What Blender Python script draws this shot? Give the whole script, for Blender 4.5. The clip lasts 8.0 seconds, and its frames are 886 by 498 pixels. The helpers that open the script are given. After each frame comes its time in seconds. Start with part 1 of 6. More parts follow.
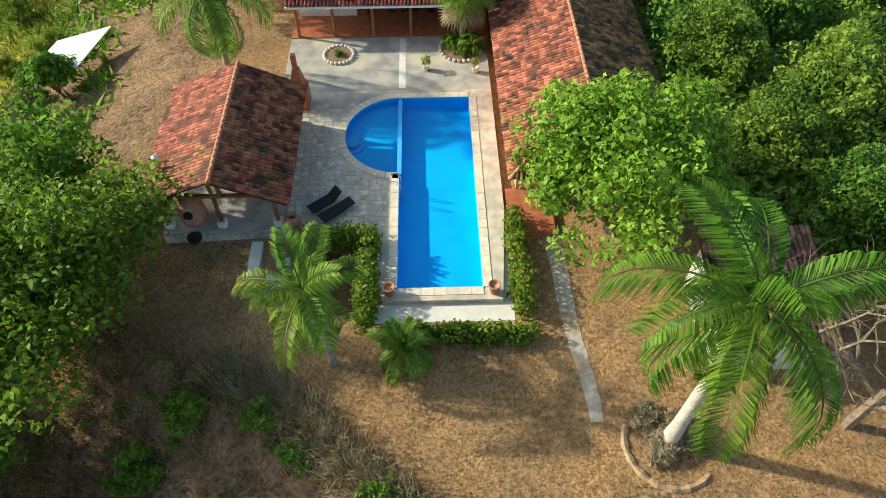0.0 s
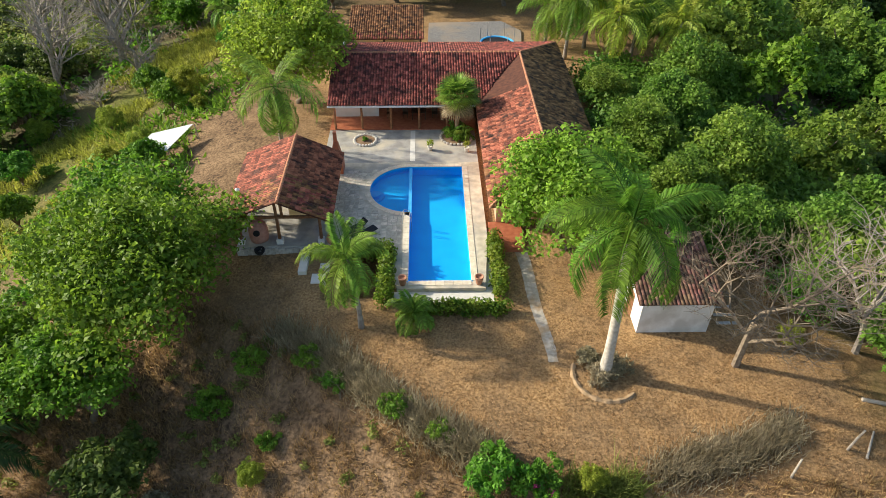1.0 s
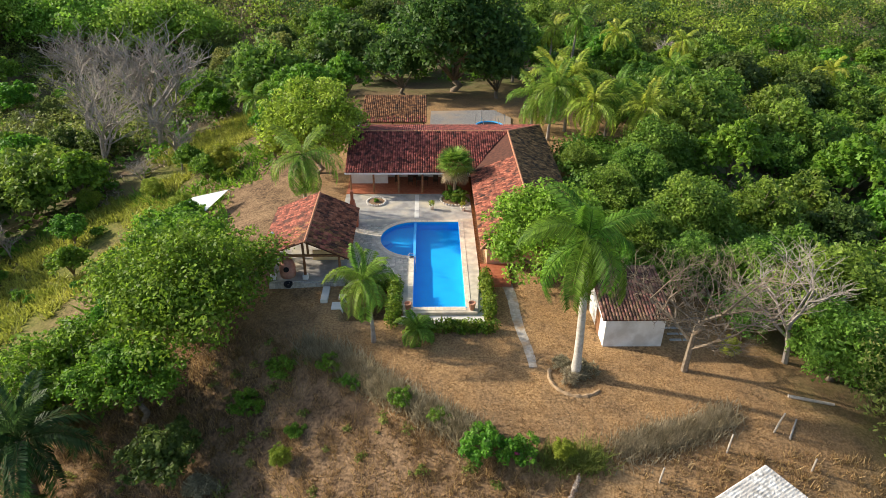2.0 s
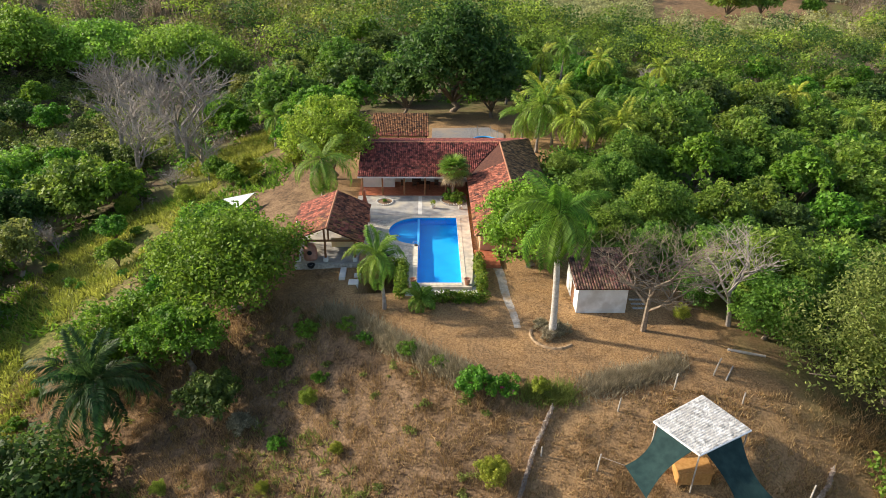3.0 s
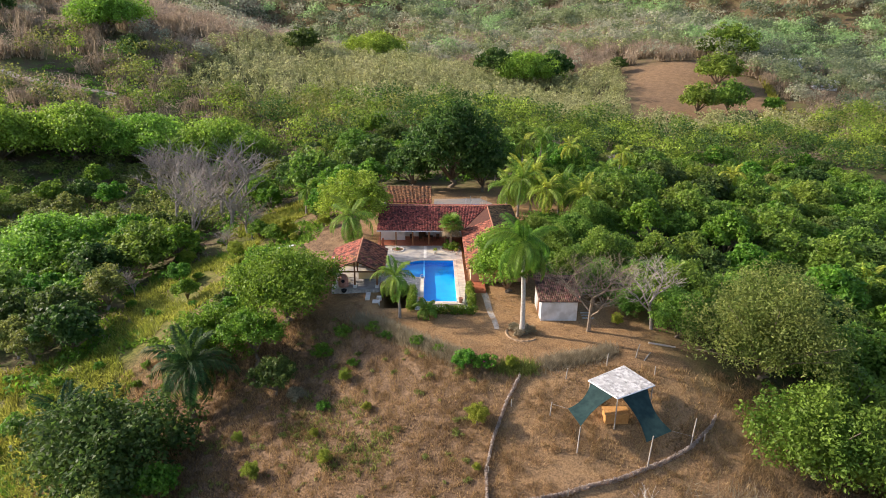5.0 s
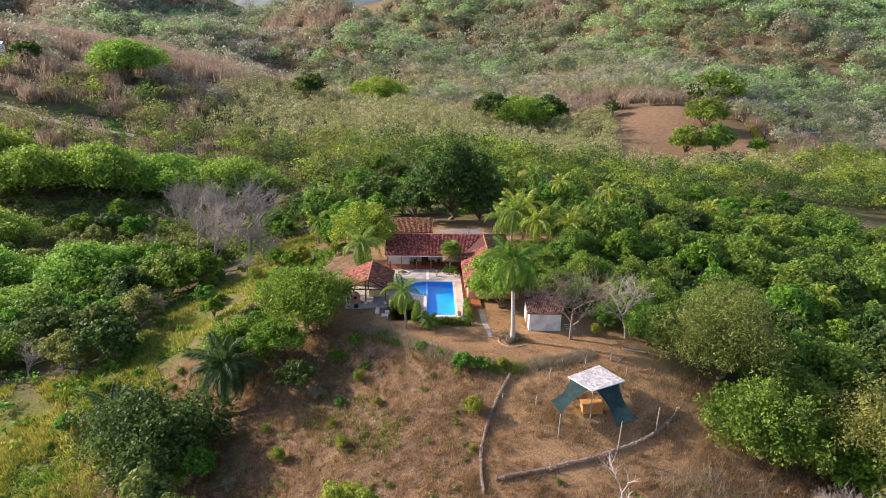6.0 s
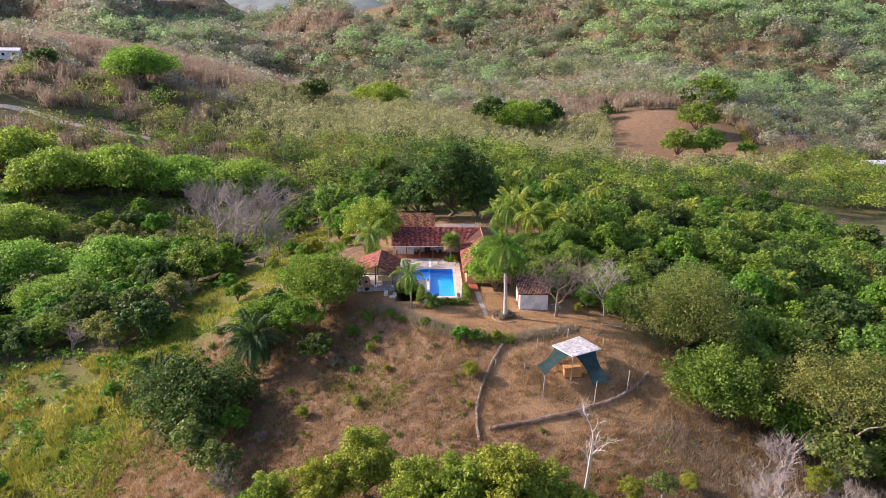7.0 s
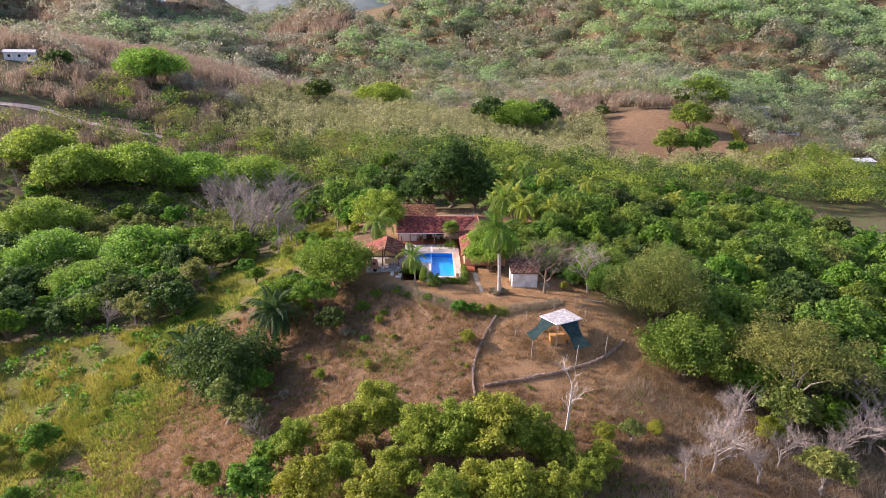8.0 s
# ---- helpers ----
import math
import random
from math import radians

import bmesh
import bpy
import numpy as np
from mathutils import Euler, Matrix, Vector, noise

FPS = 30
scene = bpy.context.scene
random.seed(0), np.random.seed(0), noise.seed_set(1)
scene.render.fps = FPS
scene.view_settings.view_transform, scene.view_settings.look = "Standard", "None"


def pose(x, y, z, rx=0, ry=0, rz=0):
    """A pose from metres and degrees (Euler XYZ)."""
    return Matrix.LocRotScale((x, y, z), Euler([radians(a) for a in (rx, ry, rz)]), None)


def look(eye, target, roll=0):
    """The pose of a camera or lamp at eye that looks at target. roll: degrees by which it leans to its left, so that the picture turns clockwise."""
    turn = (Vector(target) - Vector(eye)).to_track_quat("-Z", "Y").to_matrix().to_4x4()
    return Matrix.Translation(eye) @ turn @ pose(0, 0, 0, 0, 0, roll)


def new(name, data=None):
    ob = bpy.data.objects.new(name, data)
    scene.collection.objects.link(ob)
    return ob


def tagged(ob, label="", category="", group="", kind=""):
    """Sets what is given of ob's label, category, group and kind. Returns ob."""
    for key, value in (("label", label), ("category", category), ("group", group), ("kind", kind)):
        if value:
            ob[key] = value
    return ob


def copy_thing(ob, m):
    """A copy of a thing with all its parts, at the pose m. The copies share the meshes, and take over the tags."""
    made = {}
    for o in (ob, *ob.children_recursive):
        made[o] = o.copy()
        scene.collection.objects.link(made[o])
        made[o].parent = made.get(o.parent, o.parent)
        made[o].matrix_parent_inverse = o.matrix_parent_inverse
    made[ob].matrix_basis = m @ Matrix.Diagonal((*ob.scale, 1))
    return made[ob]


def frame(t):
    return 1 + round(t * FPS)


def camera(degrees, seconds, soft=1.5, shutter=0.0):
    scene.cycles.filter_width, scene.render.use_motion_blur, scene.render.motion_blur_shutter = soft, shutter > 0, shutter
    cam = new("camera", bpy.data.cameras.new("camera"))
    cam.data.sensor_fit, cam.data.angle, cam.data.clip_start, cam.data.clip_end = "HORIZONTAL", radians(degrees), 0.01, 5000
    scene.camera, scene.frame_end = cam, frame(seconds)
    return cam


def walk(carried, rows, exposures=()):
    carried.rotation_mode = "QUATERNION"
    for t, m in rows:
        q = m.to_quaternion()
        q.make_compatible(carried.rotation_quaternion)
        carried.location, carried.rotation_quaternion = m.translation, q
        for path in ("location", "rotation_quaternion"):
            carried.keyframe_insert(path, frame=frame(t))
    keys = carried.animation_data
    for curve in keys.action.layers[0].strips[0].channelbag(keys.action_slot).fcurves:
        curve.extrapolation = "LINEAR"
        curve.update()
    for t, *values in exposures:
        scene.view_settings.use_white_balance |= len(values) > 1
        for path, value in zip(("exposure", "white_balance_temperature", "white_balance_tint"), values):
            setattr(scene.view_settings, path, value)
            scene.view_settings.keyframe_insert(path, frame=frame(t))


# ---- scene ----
cam = camera(67.3, 8.0, soft=0.8)
METRES, EYE, TILT, LEAN, TURN = 93.0, 25.8, -52.6, 0.0, -1.6
ROWS = [
    (0.0, 0.0, 0.0, 0.0, -0.0, 0.0, 0.0),
    (0.5, -0.0001, -0.0801, -0.0702, -0.09, 9.71, -0.24),
    (1.0, 0.0006, -0.1151, -0.1036, -0.09, 13.35, -0.33),
    (1.5, 0.0013, -0.1522, -0.1387, -0.1, 17.96, -0.44),
    (3.0, 0.0027, -0.2685, -0.2557, -0.2, 24.32, -0.67),
    (3.5, 0.0029, -0.3106, -0.2966, -0.19, 24.28, -0.68),
    (4.0, 0.0036, -0.3532, -0.3379, -0.16, 25.25, -0.68),
    (4.5, 0.0036, -0.3965, -0.3798, -0.23, 28.42, -0.73),
    (5.0, 0.0037, -0.4403, -0.4229, -0.29, 32.03, -0.76),
    (6.5, 0.0023, -0.5743, -0.5621, -0.37, 35.8, -0.82),
    (7.0, 0.0018, -0.6206, -0.6095, -0.37, 35.79, -0.82),
    (7.5, 0.0015, -0.6662, -0.6576, -0.37, 35.78, -0.83),
    (8.0, 0.0017, -0.7066, -0.7067, -0.37, 35.79, -0.82),
]
walk(cam, [(t, pose(0, 0, EYE, TILT, LEAN, TURN) @ pose(METRES * x, METRES * y, METRES * z, 90 + pitch, roll, yaw)) for t, x, y, z, yaw, pitch, roll in ROWS], exposures=[(0.0, 0.54, 6500, 0), (1.0, 0.55, 6500, 6), (3.5, 0.61, 6500, 11), (5.0, 0.65, 6350, 18), (8.0, 0.75, 6200, 33)])

# ---------------------------------------------------------------- light
SUN_EL, SUN_AZ = 27.0, 164.5   # elevation; direction it stands in, degrees from +x
world = bpy.data.worlds.new("sky")
scene.world = world
world.use_nodes = True
wn = world.node_tree.nodes
sky = wn.new("ShaderNodeTexSky")
sky.sky_type, sky.sun_disc = "NISHITA", False
sky.sun_elevation, sky.sun_rotation = radians(SUN_EL), radians(90 - SUN_AZ)
sky.air_density, sky.dust_density = 1.0, 2.0
wn["Background"].inputs["Strength"].default_value = 0.15
world.node_tree.links.new(sky.outputs[0], wn["Background"].inputs["Color"])
sun = new("sun", bpy.data.lights.new("sun", "SUN"))
sun.data.energy, sun.data.angle, sun.data.color = 4.3, radians(1.5), (1.0, 0.91, 0.76)
az, el = radians(SUN_AZ), radians(SUN_EL)
sun.matrix_world = look((60 * math.cos(az) * math.cos(el), 60 * math.sin(az) * math.cos(el), 60 * math.sin(el)), (0, 0, 0))


# ---------------------------------------------------------------- materials
def mat(name, c1, c2, scale=3.0, rough=0.85, bump=0.2, c3=None, s3=0.4, vary=0.0, leaf=0.0, metal=0.0, fine=None, bumpscale=None, sharp=(0.35, 0.65)):
    """Two colours by fine noise, a third by coarse noise; vary: spread of value from piece to piece; leaf: light let through."""
    m = bpy.data.materials.new(name)
    m.use_nodes = True
    n, l = m.node_tree.nodes, m.node_tree.links
    b = n["Principled BSDF"]
    tc = n.new("ShaderNodeNewGeometry")
    no = n.new("ShaderNodeTexNoise")
    no.inputs["Scale"].default_value, no.inputs["Detail"].default_value = scale, 5
    l.new(tc.outputs["Position"], no.inputs["Vector"])
    r = n.new("ShaderNodeMapRange")
    r.inputs[1].default_value, r.inputs[2].default_value = sharp
    l.new(no.outputs[0], r.inputs[0])
    mx = n.new("ShaderNodeMix")
    mx.data_type = "RGBA"
    mx.inputs[6].default_value, mx.inputs[7].default_value = (*c1, 1), (*c2, 1)
    l.new(r.outputs[0], mx.inputs[0])
    col = mx.outputs[2]
    if c3:
        n3 = n.new("ShaderNodeTexNoise")
        n3.inputs["Scale"].default_value, n3.inputs["Detail"].default_value = s3, 4
        l.new(tc.outputs["Position"], n3.inputs["Vector"])
        r3 = n.new("ShaderNodeMapRange")
        r3.inputs[1].default_value, r3.inputs[2].default_value = 0.48, 0.66
        l.new(n3.outputs[0], r3.inputs[0])
        m3 = n.new("ShaderNodeMix")
        m3.data_type = "RGBA"
        l.new(r3.outputs[0], m3.inputs[0])
        l.new(col, m3.inputs[6])
        m3.inputs[7].default_value = (*c3, 1)
        col = m3.outputs[2]
    if vary:
        oi = n.new("ShaderNodeObjectInfo")
        ad = n.new("ShaderNodeMath")
        ad.operation = "ADD"
        l.new(oi.outputs["Random"], ad.inputs[0])
        l.new(tc.outputs["Random Per Island"], ad.inputs[1])
        fr = n.new("ShaderNodeMath")
        fr.operation = "FRACT"
        l.new(ad.outputs[0], fr.inputs[0])
        vr = n.new("ShaderNodeMapRange")
        vr.inputs[3].default_value, vr.inputs[4].default_value = 1 - vary, 1 + vary
        l.new(fr.outputs[0], vr.inputs[0])
        hs = n.new("ShaderNodeHueSaturation")
        l.new(vr.outputs[0], hs.inputs["Value"])
        hr = n.new("ShaderNodeMapRange")
        hr.inputs[3].default_value, hr.inputs[4].default_value = 0.5 - vary * 0.05, 0.5 + vary * 0.05
        l.new(oi.outputs["Random"], hr.inputs[0])
        l.new(hr.outputs[0], hs.inputs["Hue"])
        l.new(col, hs.inputs["Color"])
        col = hs.outputs[0]
    l.new(col, b.inputs["Base Color"])
    b.inputs["Roughness"].default_value, b.inputs["Metallic"].default_value = rough, metal
    b.inputs["Specular IOR Level"].default_value = 0.3
    if bump:
        bn = n.new("ShaderNodeTexNoise")
        bn.inputs["Scale"].default_value, bn.inputs["Detail"].default_value = bumpscale or scale * 4, 4
        l.new(tc.outputs["Position"], bn.inputs["Vector"])
        bp = n.new("ShaderNodeBump")
        bp.inputs["Strength"].default_value, bp.inputs["Distance"].default_value = bump, 0.05
        l.new(bn.outputs[0], bp.inputs["Height"])
        l.new(bp.outputs[0], b.inputs["Normal"])
    if leaf:
        tr = n.new("ShaderNodeBsdfTranslucent")
        l.new(col, tr.inputs["Color"])
        ms = n.new("ShaderNodeMixShader")
        ms.inputs[0].default_value = leaf
        l.new(b.outputs[0], ms.inputs[1])
        l.new(tr.outputs[0], ms.inputs[2])
        l.new(ms.outputs[0], n["Material Output"].inputs["Surface"])
    return m


def leafmat(name, c1, c2, vary=0.42, through_light=0.48, scale=0.6):
    return mat(name, c1, c2, scale=scale, rough=0.55, bump=0, vary=vary, leaf=through_light)


M = {
    "leaf_almond": leafmat("leaf_almond", (0.21, 0.34, 0.03), (0.34, 0.48, 0.06)),
    "leaf_left": leafmat("leaf_left", (0.10, 0.23, 0.018), (0.20, 0.35, 0.035)),
    "leaf_mango": leafmat("leaf_mango", (0.11, 0.21, 0.026), (0.25, 0.36, 0.05), scale=0.25),
    "leaf_dark": leafmat("leaf_dark", (0.06, 0.115, 0.022), (0.12, 0.185, 0.035), scale=0.3),
    "leaf_umbrella": leafmat("leaf_umbrella", (0.20, 0.34, 0.035), (0.33, 0.48, 0.06), scale=0.2),
    "leaf_olive": leafmat("leaf_olive", (0.15, 0.205, 0.04), (0.30, 0.33, 0.08), scale=0.4),
    "leaf_teak": leafmat("leaf_teak", (0.32, 0.35, 0.13), (0.46, 0.46, 0.21), scale=0.05),
    "leaf_dry": leafmat("leaf_dry", (0.31, 0.23, 0.15), (0.44, 0.345, 0.235), scale=0.1, vary=0.16, through_light=0.5),
    "leaf_lime": leafmat("leaf_lime", (0.21, 0.275, 0.026), (0.39, 0.43, 0.055), scale=0.5),
    "leaf_hedge": leafmat("leaf_hedge", (0.09, 0.19, 0.015), (0.24, 0.32, 0.035), scale=1.5),
    "leaf_brush": leafmat("leaf_brush", (0.30, 0.245, 0.15), (0.46, 0.385, 0.26), scale=1.2),
    "palm": leafmat("palm", (0.13, 0.24, 0.03), (0.24, 0.36, 0.05), scale=0.8),
    "palm_royal": leafmat("palm_royal", (0.075, 0.17, 0.016), (0.17, 0.31, 0.03), scale=0.8),
    "palm_yellow": leafmat("palm_yellow", (0.28, 0.36, 0.035), (0.44, 0.50, 0.07), scale=0.8),
    "palm_dark": leafmat("palm_dark", (0.03, 0.075, 0.02), (0.06, 0.12, 0.03), scale=0.8),
    "palm_dead": leafmat("palm_dead", (0.3, 0.22, 0.12), (0.42, 0.32, 0.2), scale=2),
    "flower": leafmat("flower", (0.5, 0.03, 0.2), (0.6, 0.08, 0.3), scale=3),
    "grass_dry": leafmat("grass_dry", (0.30, 0.178, 0.09), (0.46, 0.285, 0.15), scale=0.25, vary=0.45),
    "grass_green": leafmat("grass_green", (0.28, 0.30, 0.038), (0.46, 0.43, 0.085), scale=0.15, vary=0.42),
    "bark": mat("bark", (0.16, 0.12, 0.08), (0.28, 0.22, 0.16), 4, 0.9, 0.5),
    "bark_pale": mat("bark_pale", (0.36, 0.31, 0.25), (0.5, 0.44, 0.37), 3, 0.9, 0.4),
    "bark_grey": mat("bark_grey", (0.24, 0.2, 0.165), (0.38, 0.33, 0.28), 3, 0.9, 0.4),
    "royal_trunk": mat("royal_trunk", (0.45, 0.4, 0.33), (0.62, 0.57, 0.5), 5, 0.85, 0.4),
    "tile": mat("clay_tile", (0.17, 0.058, 0.03), (0.38, 0.155, 0.08), 2.6, 0.85, 0.3, c3=(0.065, 0.034, 0.024), s3=1.5, vary=0.55),
    "tile_old": mat("old_clay_tile", (0.15, 0.075, 0.05), (0.27, 0.15, 0.105), 2.2, 0.9, 0.3, c3=(0.06, 0.04, 0.032), s3=1.2, vary=0.5),
    "ridge": mat("ridge_mortar", (0.42, 0.17, 0.09), (0.55, 0.28, 0.16), 3, 0.9, 0.4),
    "under": mat("roof_underlay", (0.07, 0.03, 0.02), (0.13, 0.05, 0.03), 3, 0.9, 0.2),
    "wood": mat("wood", (0.2, 0.09, 0.04), (0.32, 0.16, 0.08), 5, 0.7, 0.3),
    "wood_dark": mat("wood_dark", (0.06, 0.035, 0.02), (0.12, 0.07, 0.045), 5, 0.7, 0.3),
    "wood_orange": mat("wood_orange", (0.5, 0.24, 0.07), (0.62, 0.34, 0.12), 4, 0.6, 0.2),
    "white": mat("white_plaster", (0.74, 0.72, 0.68), (0.82, 0.81, 0.78), 1.5, 0.9, 0.2, c3=(0.6, 0.57, 0.52), s3=0.8),
    "cream": mat("cream_plaster", (0.75, 0.55, 0.28), (0.82, 0.62, 0.35), 1.5, 0.9, 0.2),
    "salmon": mat("salmon_plaster", (0.6, 0.3, 0.18), (0.7, 0.38, 0.24), 1.5, 0.9, 0.2),
    "terracotta": mat("terracotta_floor", (0.35, 0.1, 0.05), (0.45, 0.16, 0.08), 3, 0.5, 0.1),
    "deck": mat("deck_concrete", (0.5, 0.43, 0.32), (0.68, 0.6, 0.47), 1.6, 0.85, 0.3, c3=(0.38, 0.35, 0.3), s3=0.5, bumpscale=14),
    "patio": mat("patio_concrete", (0.30, 0.28, 0.255), (0.44, 0.41, 0.37), 1.3, 0.8, 0.3, c3=(0.56, 0.49, 0.37), s3=0.45, bumpscale=12),
    "strip": mat("pale_strip", (0.66, 0.62, 0.55), (0.75, 0.71, 0.64), 2, 0.8, 0.2),
    "coping": mat("coping_stone", (0.66, 0.56, 0.42), (0.78, 0.69, 0.54), 3, 0.8, 0.3, vary=0.08),
    "stone": mat("paving_stone", (0.5, 0.44, 0.35), (0.68, 0.61, 0.5), 4, 0.85, 0.3, vary=0.25),
    "rock": mat("rock", (0.42, 0.38, 0.33), (0.6, 0.56, 0.5), 5, 0.9, 0.5, vary=0.25),
    "gravel": mat("gravel", (0.18, 0.17, 0.165), (0.28, 0.265, 0.25), 6, 0.9, 0.5, c3=(0.36, 0.28, 0.2), s3=0.25),
    "pathway": mat("pathway", (0.36, 0.31, 0.25), (0.5, 0.44, 0.37), 4, 0.9, 0.4, c3=(0.33, 0.22, 0.12), s3=0.9),
    "pool": mat("pool_paint", (0.008, 0.46, 0.92), (0.012, 0.52, 0.96), 0.8, 0.6, 0.05),
    "pool_rim": mat("pool_rim", (0.06, 0.42, 0.85), (0.08, 0.48, 0.9), 2, 0.6, 0.05),
    "metal": mat("metal", (0.55, 0.56, 0.58), (0.65, 0.66, 0.68), 5, 0.3, 0, metal=1.0),
    "black": mat("black_fabric", (0.012, 0.013, 0.015), (0.025, 0.026, 0.03), 8, 0.8, 0.2),
    "clay": mat("clay_pot", (0.38, 0.17, 0.1), (0.5, 0.26, 0.17), 4, 0.8, 0.3),
    "clay_pink": mat("clay_oven", (0.42, 0.2, 0.15), (0.55, 0.3, 0.23), 3, 0.85, 0.3),
    "pot_pale": mat("pot_pale", (0.6, 0.55, 0.48), (0.7, 0.66, 0.6), 4, 0.8, 0.2),
    "tarp": mat("weathered_sheet", (0.3, 0.28, 0.25), (0.72, 0.69, 0.64), 2.6, 0.8, 0.5, c3=(0.48, 0.45, 0.41), s3=1.1, sharp=(0.34, 0.6)),
    "tarp_white": mat("white_sheet", (0.75, 0.75, 0.74), (0.82, 0.82, 0.81), 1, 0.7, 0.2),
    "net": mat("shade_net", (0.009, 0.03, 0.028), (0.02, 0.05, 0.045), 2, 0.8, 0.2),
    # far foliage: distance haze painted in as paler, greyer leaf colours
    "hazed_green": leafmat("hazed_green", (0.22, 0.27, 0.12), (0.33, 0.37, 0.18), scale=0.1, vary=0.24, through_light=0.5),
    "hazed_olive": leafmat("hazed_olive", (0.33, 0.34, 0.215), (0.46, 0.44, 0.305), scale=0.1, vary=0.24, through_light=0.5),
    "hazed_dark": leafmat("hazed_dark", (0.14, 0.185, 0.10), (0.22, 0.26, 0.15), scale=0.1, vary=0.24, through_light=0.5),
    "hazed_bright": leafmat("hazed_bright", (0.28, 0.44, 0.155), (0.40, 0.52, 0.225), scale=0.1, vary=0.24, through_light=0.5),
    # air haze is mixed into both mountain colours, strongest on the horizon chain
    "mountain": mat("hazy_mountain", (0.15, 0.19, 0.17), (0.24, 0.28, 0.24), 0.02, 0.95, 0, c3=(0.26, 0.25, 0.23), s3=0.006),
    "mountain_haze": mat("hazy_horizon_mountain", (0.26, 0.33, 0.4), (0.34, 0.41, 0.48), 0.008, 0.95, 0),
    "dusty": leafmat("dusty_netting", (0.48, 0.4, 0.33), (0.6, 0.52, 0.44), scale=1.2, vary=0.2),
    "earth_kerb": mat("earth_kerb", (0.30, 0.2, 0.11), (0.42, 0.29, 0.17), 4, 0.95, 0.5),
    "soil": mat("soil", (0.2, 0.12, 0.07), (0.3, 0.19, 0.11), 3, 0.95, 0.4),
    "red_sheet": mat("red_roof_sheet", (0.5, 0.07, 0.045), (0.58, 0.1, 0.06), 1, 0.6, 0.1),
    "zinc": mat("zinc_sheet", (0.6, 0.6, 0.6), (0.72, 0.72, 0.72), 1, 0.5, 0.1),
}


def ground_material():
    m = bpy.data.materials.new("dry_ground")
    m.use_nodes = True
    n, l = m.node_tree.nodes, m.node_tree.links
    b = n["Principled BSDF"]
    geo = n.new("ShaderNodeNewGeometry")
    at = n.new("ShaderNodeAttribute")
    at.attribute_name = "cover"
    sp = n.new("ShaderNodeSeparateColor")
    l.new(at.outputs["Color"], sp.inputs[0])

    def noise_mix(scale, a, c, lo=0.38, hi=0.62, detail=6):
        t = n.new("ShaderNodeTexNoise")
        t.inputs["Scale"].default_value, t.inputs["Detail"].default_value, t.inputs["Roughness"].default_value = scale, detail, 0.65
        l.new(geo.outputs["Position"], t.inputs["Vector"])
        r = n.new("ShaderNodeMapRange")
        r.inputs[1].default_value, r.inputs[2].default_value = lo, hi
        l.new(t.outputs[0], r.inputs[0])
        return blend(r.outputs[0], a, c)

    def blend(f, a, c):
        x = n.new("ShaderNodeMix")
        x.data_type = "RGBA"
        l.new(f, x.inputs[0])
        for i, v in ((6, a), (7, c)):
            if isinstance(v, tuple):
                x.inputs[i].default_value = (*v, 1)
            else:
                l.new(v, x.inputs[i])
        return x.outputs[2]

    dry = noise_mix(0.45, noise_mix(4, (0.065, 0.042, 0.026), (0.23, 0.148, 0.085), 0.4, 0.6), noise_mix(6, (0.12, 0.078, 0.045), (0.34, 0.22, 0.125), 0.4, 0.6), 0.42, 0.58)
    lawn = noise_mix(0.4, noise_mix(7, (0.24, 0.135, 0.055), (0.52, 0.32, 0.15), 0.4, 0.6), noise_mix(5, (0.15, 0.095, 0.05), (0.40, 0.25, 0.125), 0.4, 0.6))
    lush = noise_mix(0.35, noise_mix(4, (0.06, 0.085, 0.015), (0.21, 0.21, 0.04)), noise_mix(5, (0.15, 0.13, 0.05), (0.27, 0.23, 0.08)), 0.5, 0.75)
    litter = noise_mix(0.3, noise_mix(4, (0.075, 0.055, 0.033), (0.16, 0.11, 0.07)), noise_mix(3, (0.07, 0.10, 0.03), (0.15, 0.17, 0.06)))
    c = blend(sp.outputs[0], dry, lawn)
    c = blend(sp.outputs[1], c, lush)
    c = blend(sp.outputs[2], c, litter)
    l.new(c, b.inputs["Base Color"])
    b.inputs["Roughness"].default_value = 0.95
    b.inputs["Specular IOR Level"].default_value = 0.1
    t = n.new("ShaderNodeTexNoise")
    t.inputs["Scale"].default_value, t.inputs["Detail"].default_value = 9, 8
    l.new(geo.outputs["Position"], t.inputs["Vector"])
    bp = n.new("ShaderNodeBump")
    bp.inputs["Strength"].default_value, bp.inputs["Distance"].default_value = 0.45, 0.12
    l.new(t.outputs[0], bp.inputs["Height"])
    l.new(bp.outputs[0], b.inputs["Normal"])
    return m


def water_material():
    m = bpy.data.materials.new("pool_water")
    m.use_nodes = True
    n, l = m.node_tree.nodes, m.node_tree.links
    n.remove(n["Principled BSDF"])
    tr, gl, mx, fr = (n.new("ShaderNode" + k) for k in ("BsdfTransparent", "BsdfGlossy", "MixShader", "Fresnel"))
    tr.inputs[0].default_value = (0.86, 0.98, 1.0, 1)
    gl.inputs["Roughness"].default_value = 0.04
    fr.inputs["IOR"].default_value = 1.33
    no, bp = n.new("ShaderNodeTexNoise"), n.new("ShaderNodeBump")
    no.inputs["Scale"].default_value = 2.5
    bp.inputs["Strength"].default_value, bp.inputs["Distance"].default_value = 0.15, 0.05
    l.new(no.outputs[0], bp.inputs["Height"])
    l.new(bp.outputs[0], gl.inputs["Normal"])
    l.new(fr.outputs[0], mx.inputs[0])
    l.new(tr.outputs[0], mx.inputs[1])
    l.new(gl.outputs[0], mx.inputs[2])
    l.new(mx.outputs[0], n["Material Output"].inputs["Surface"])
    return m


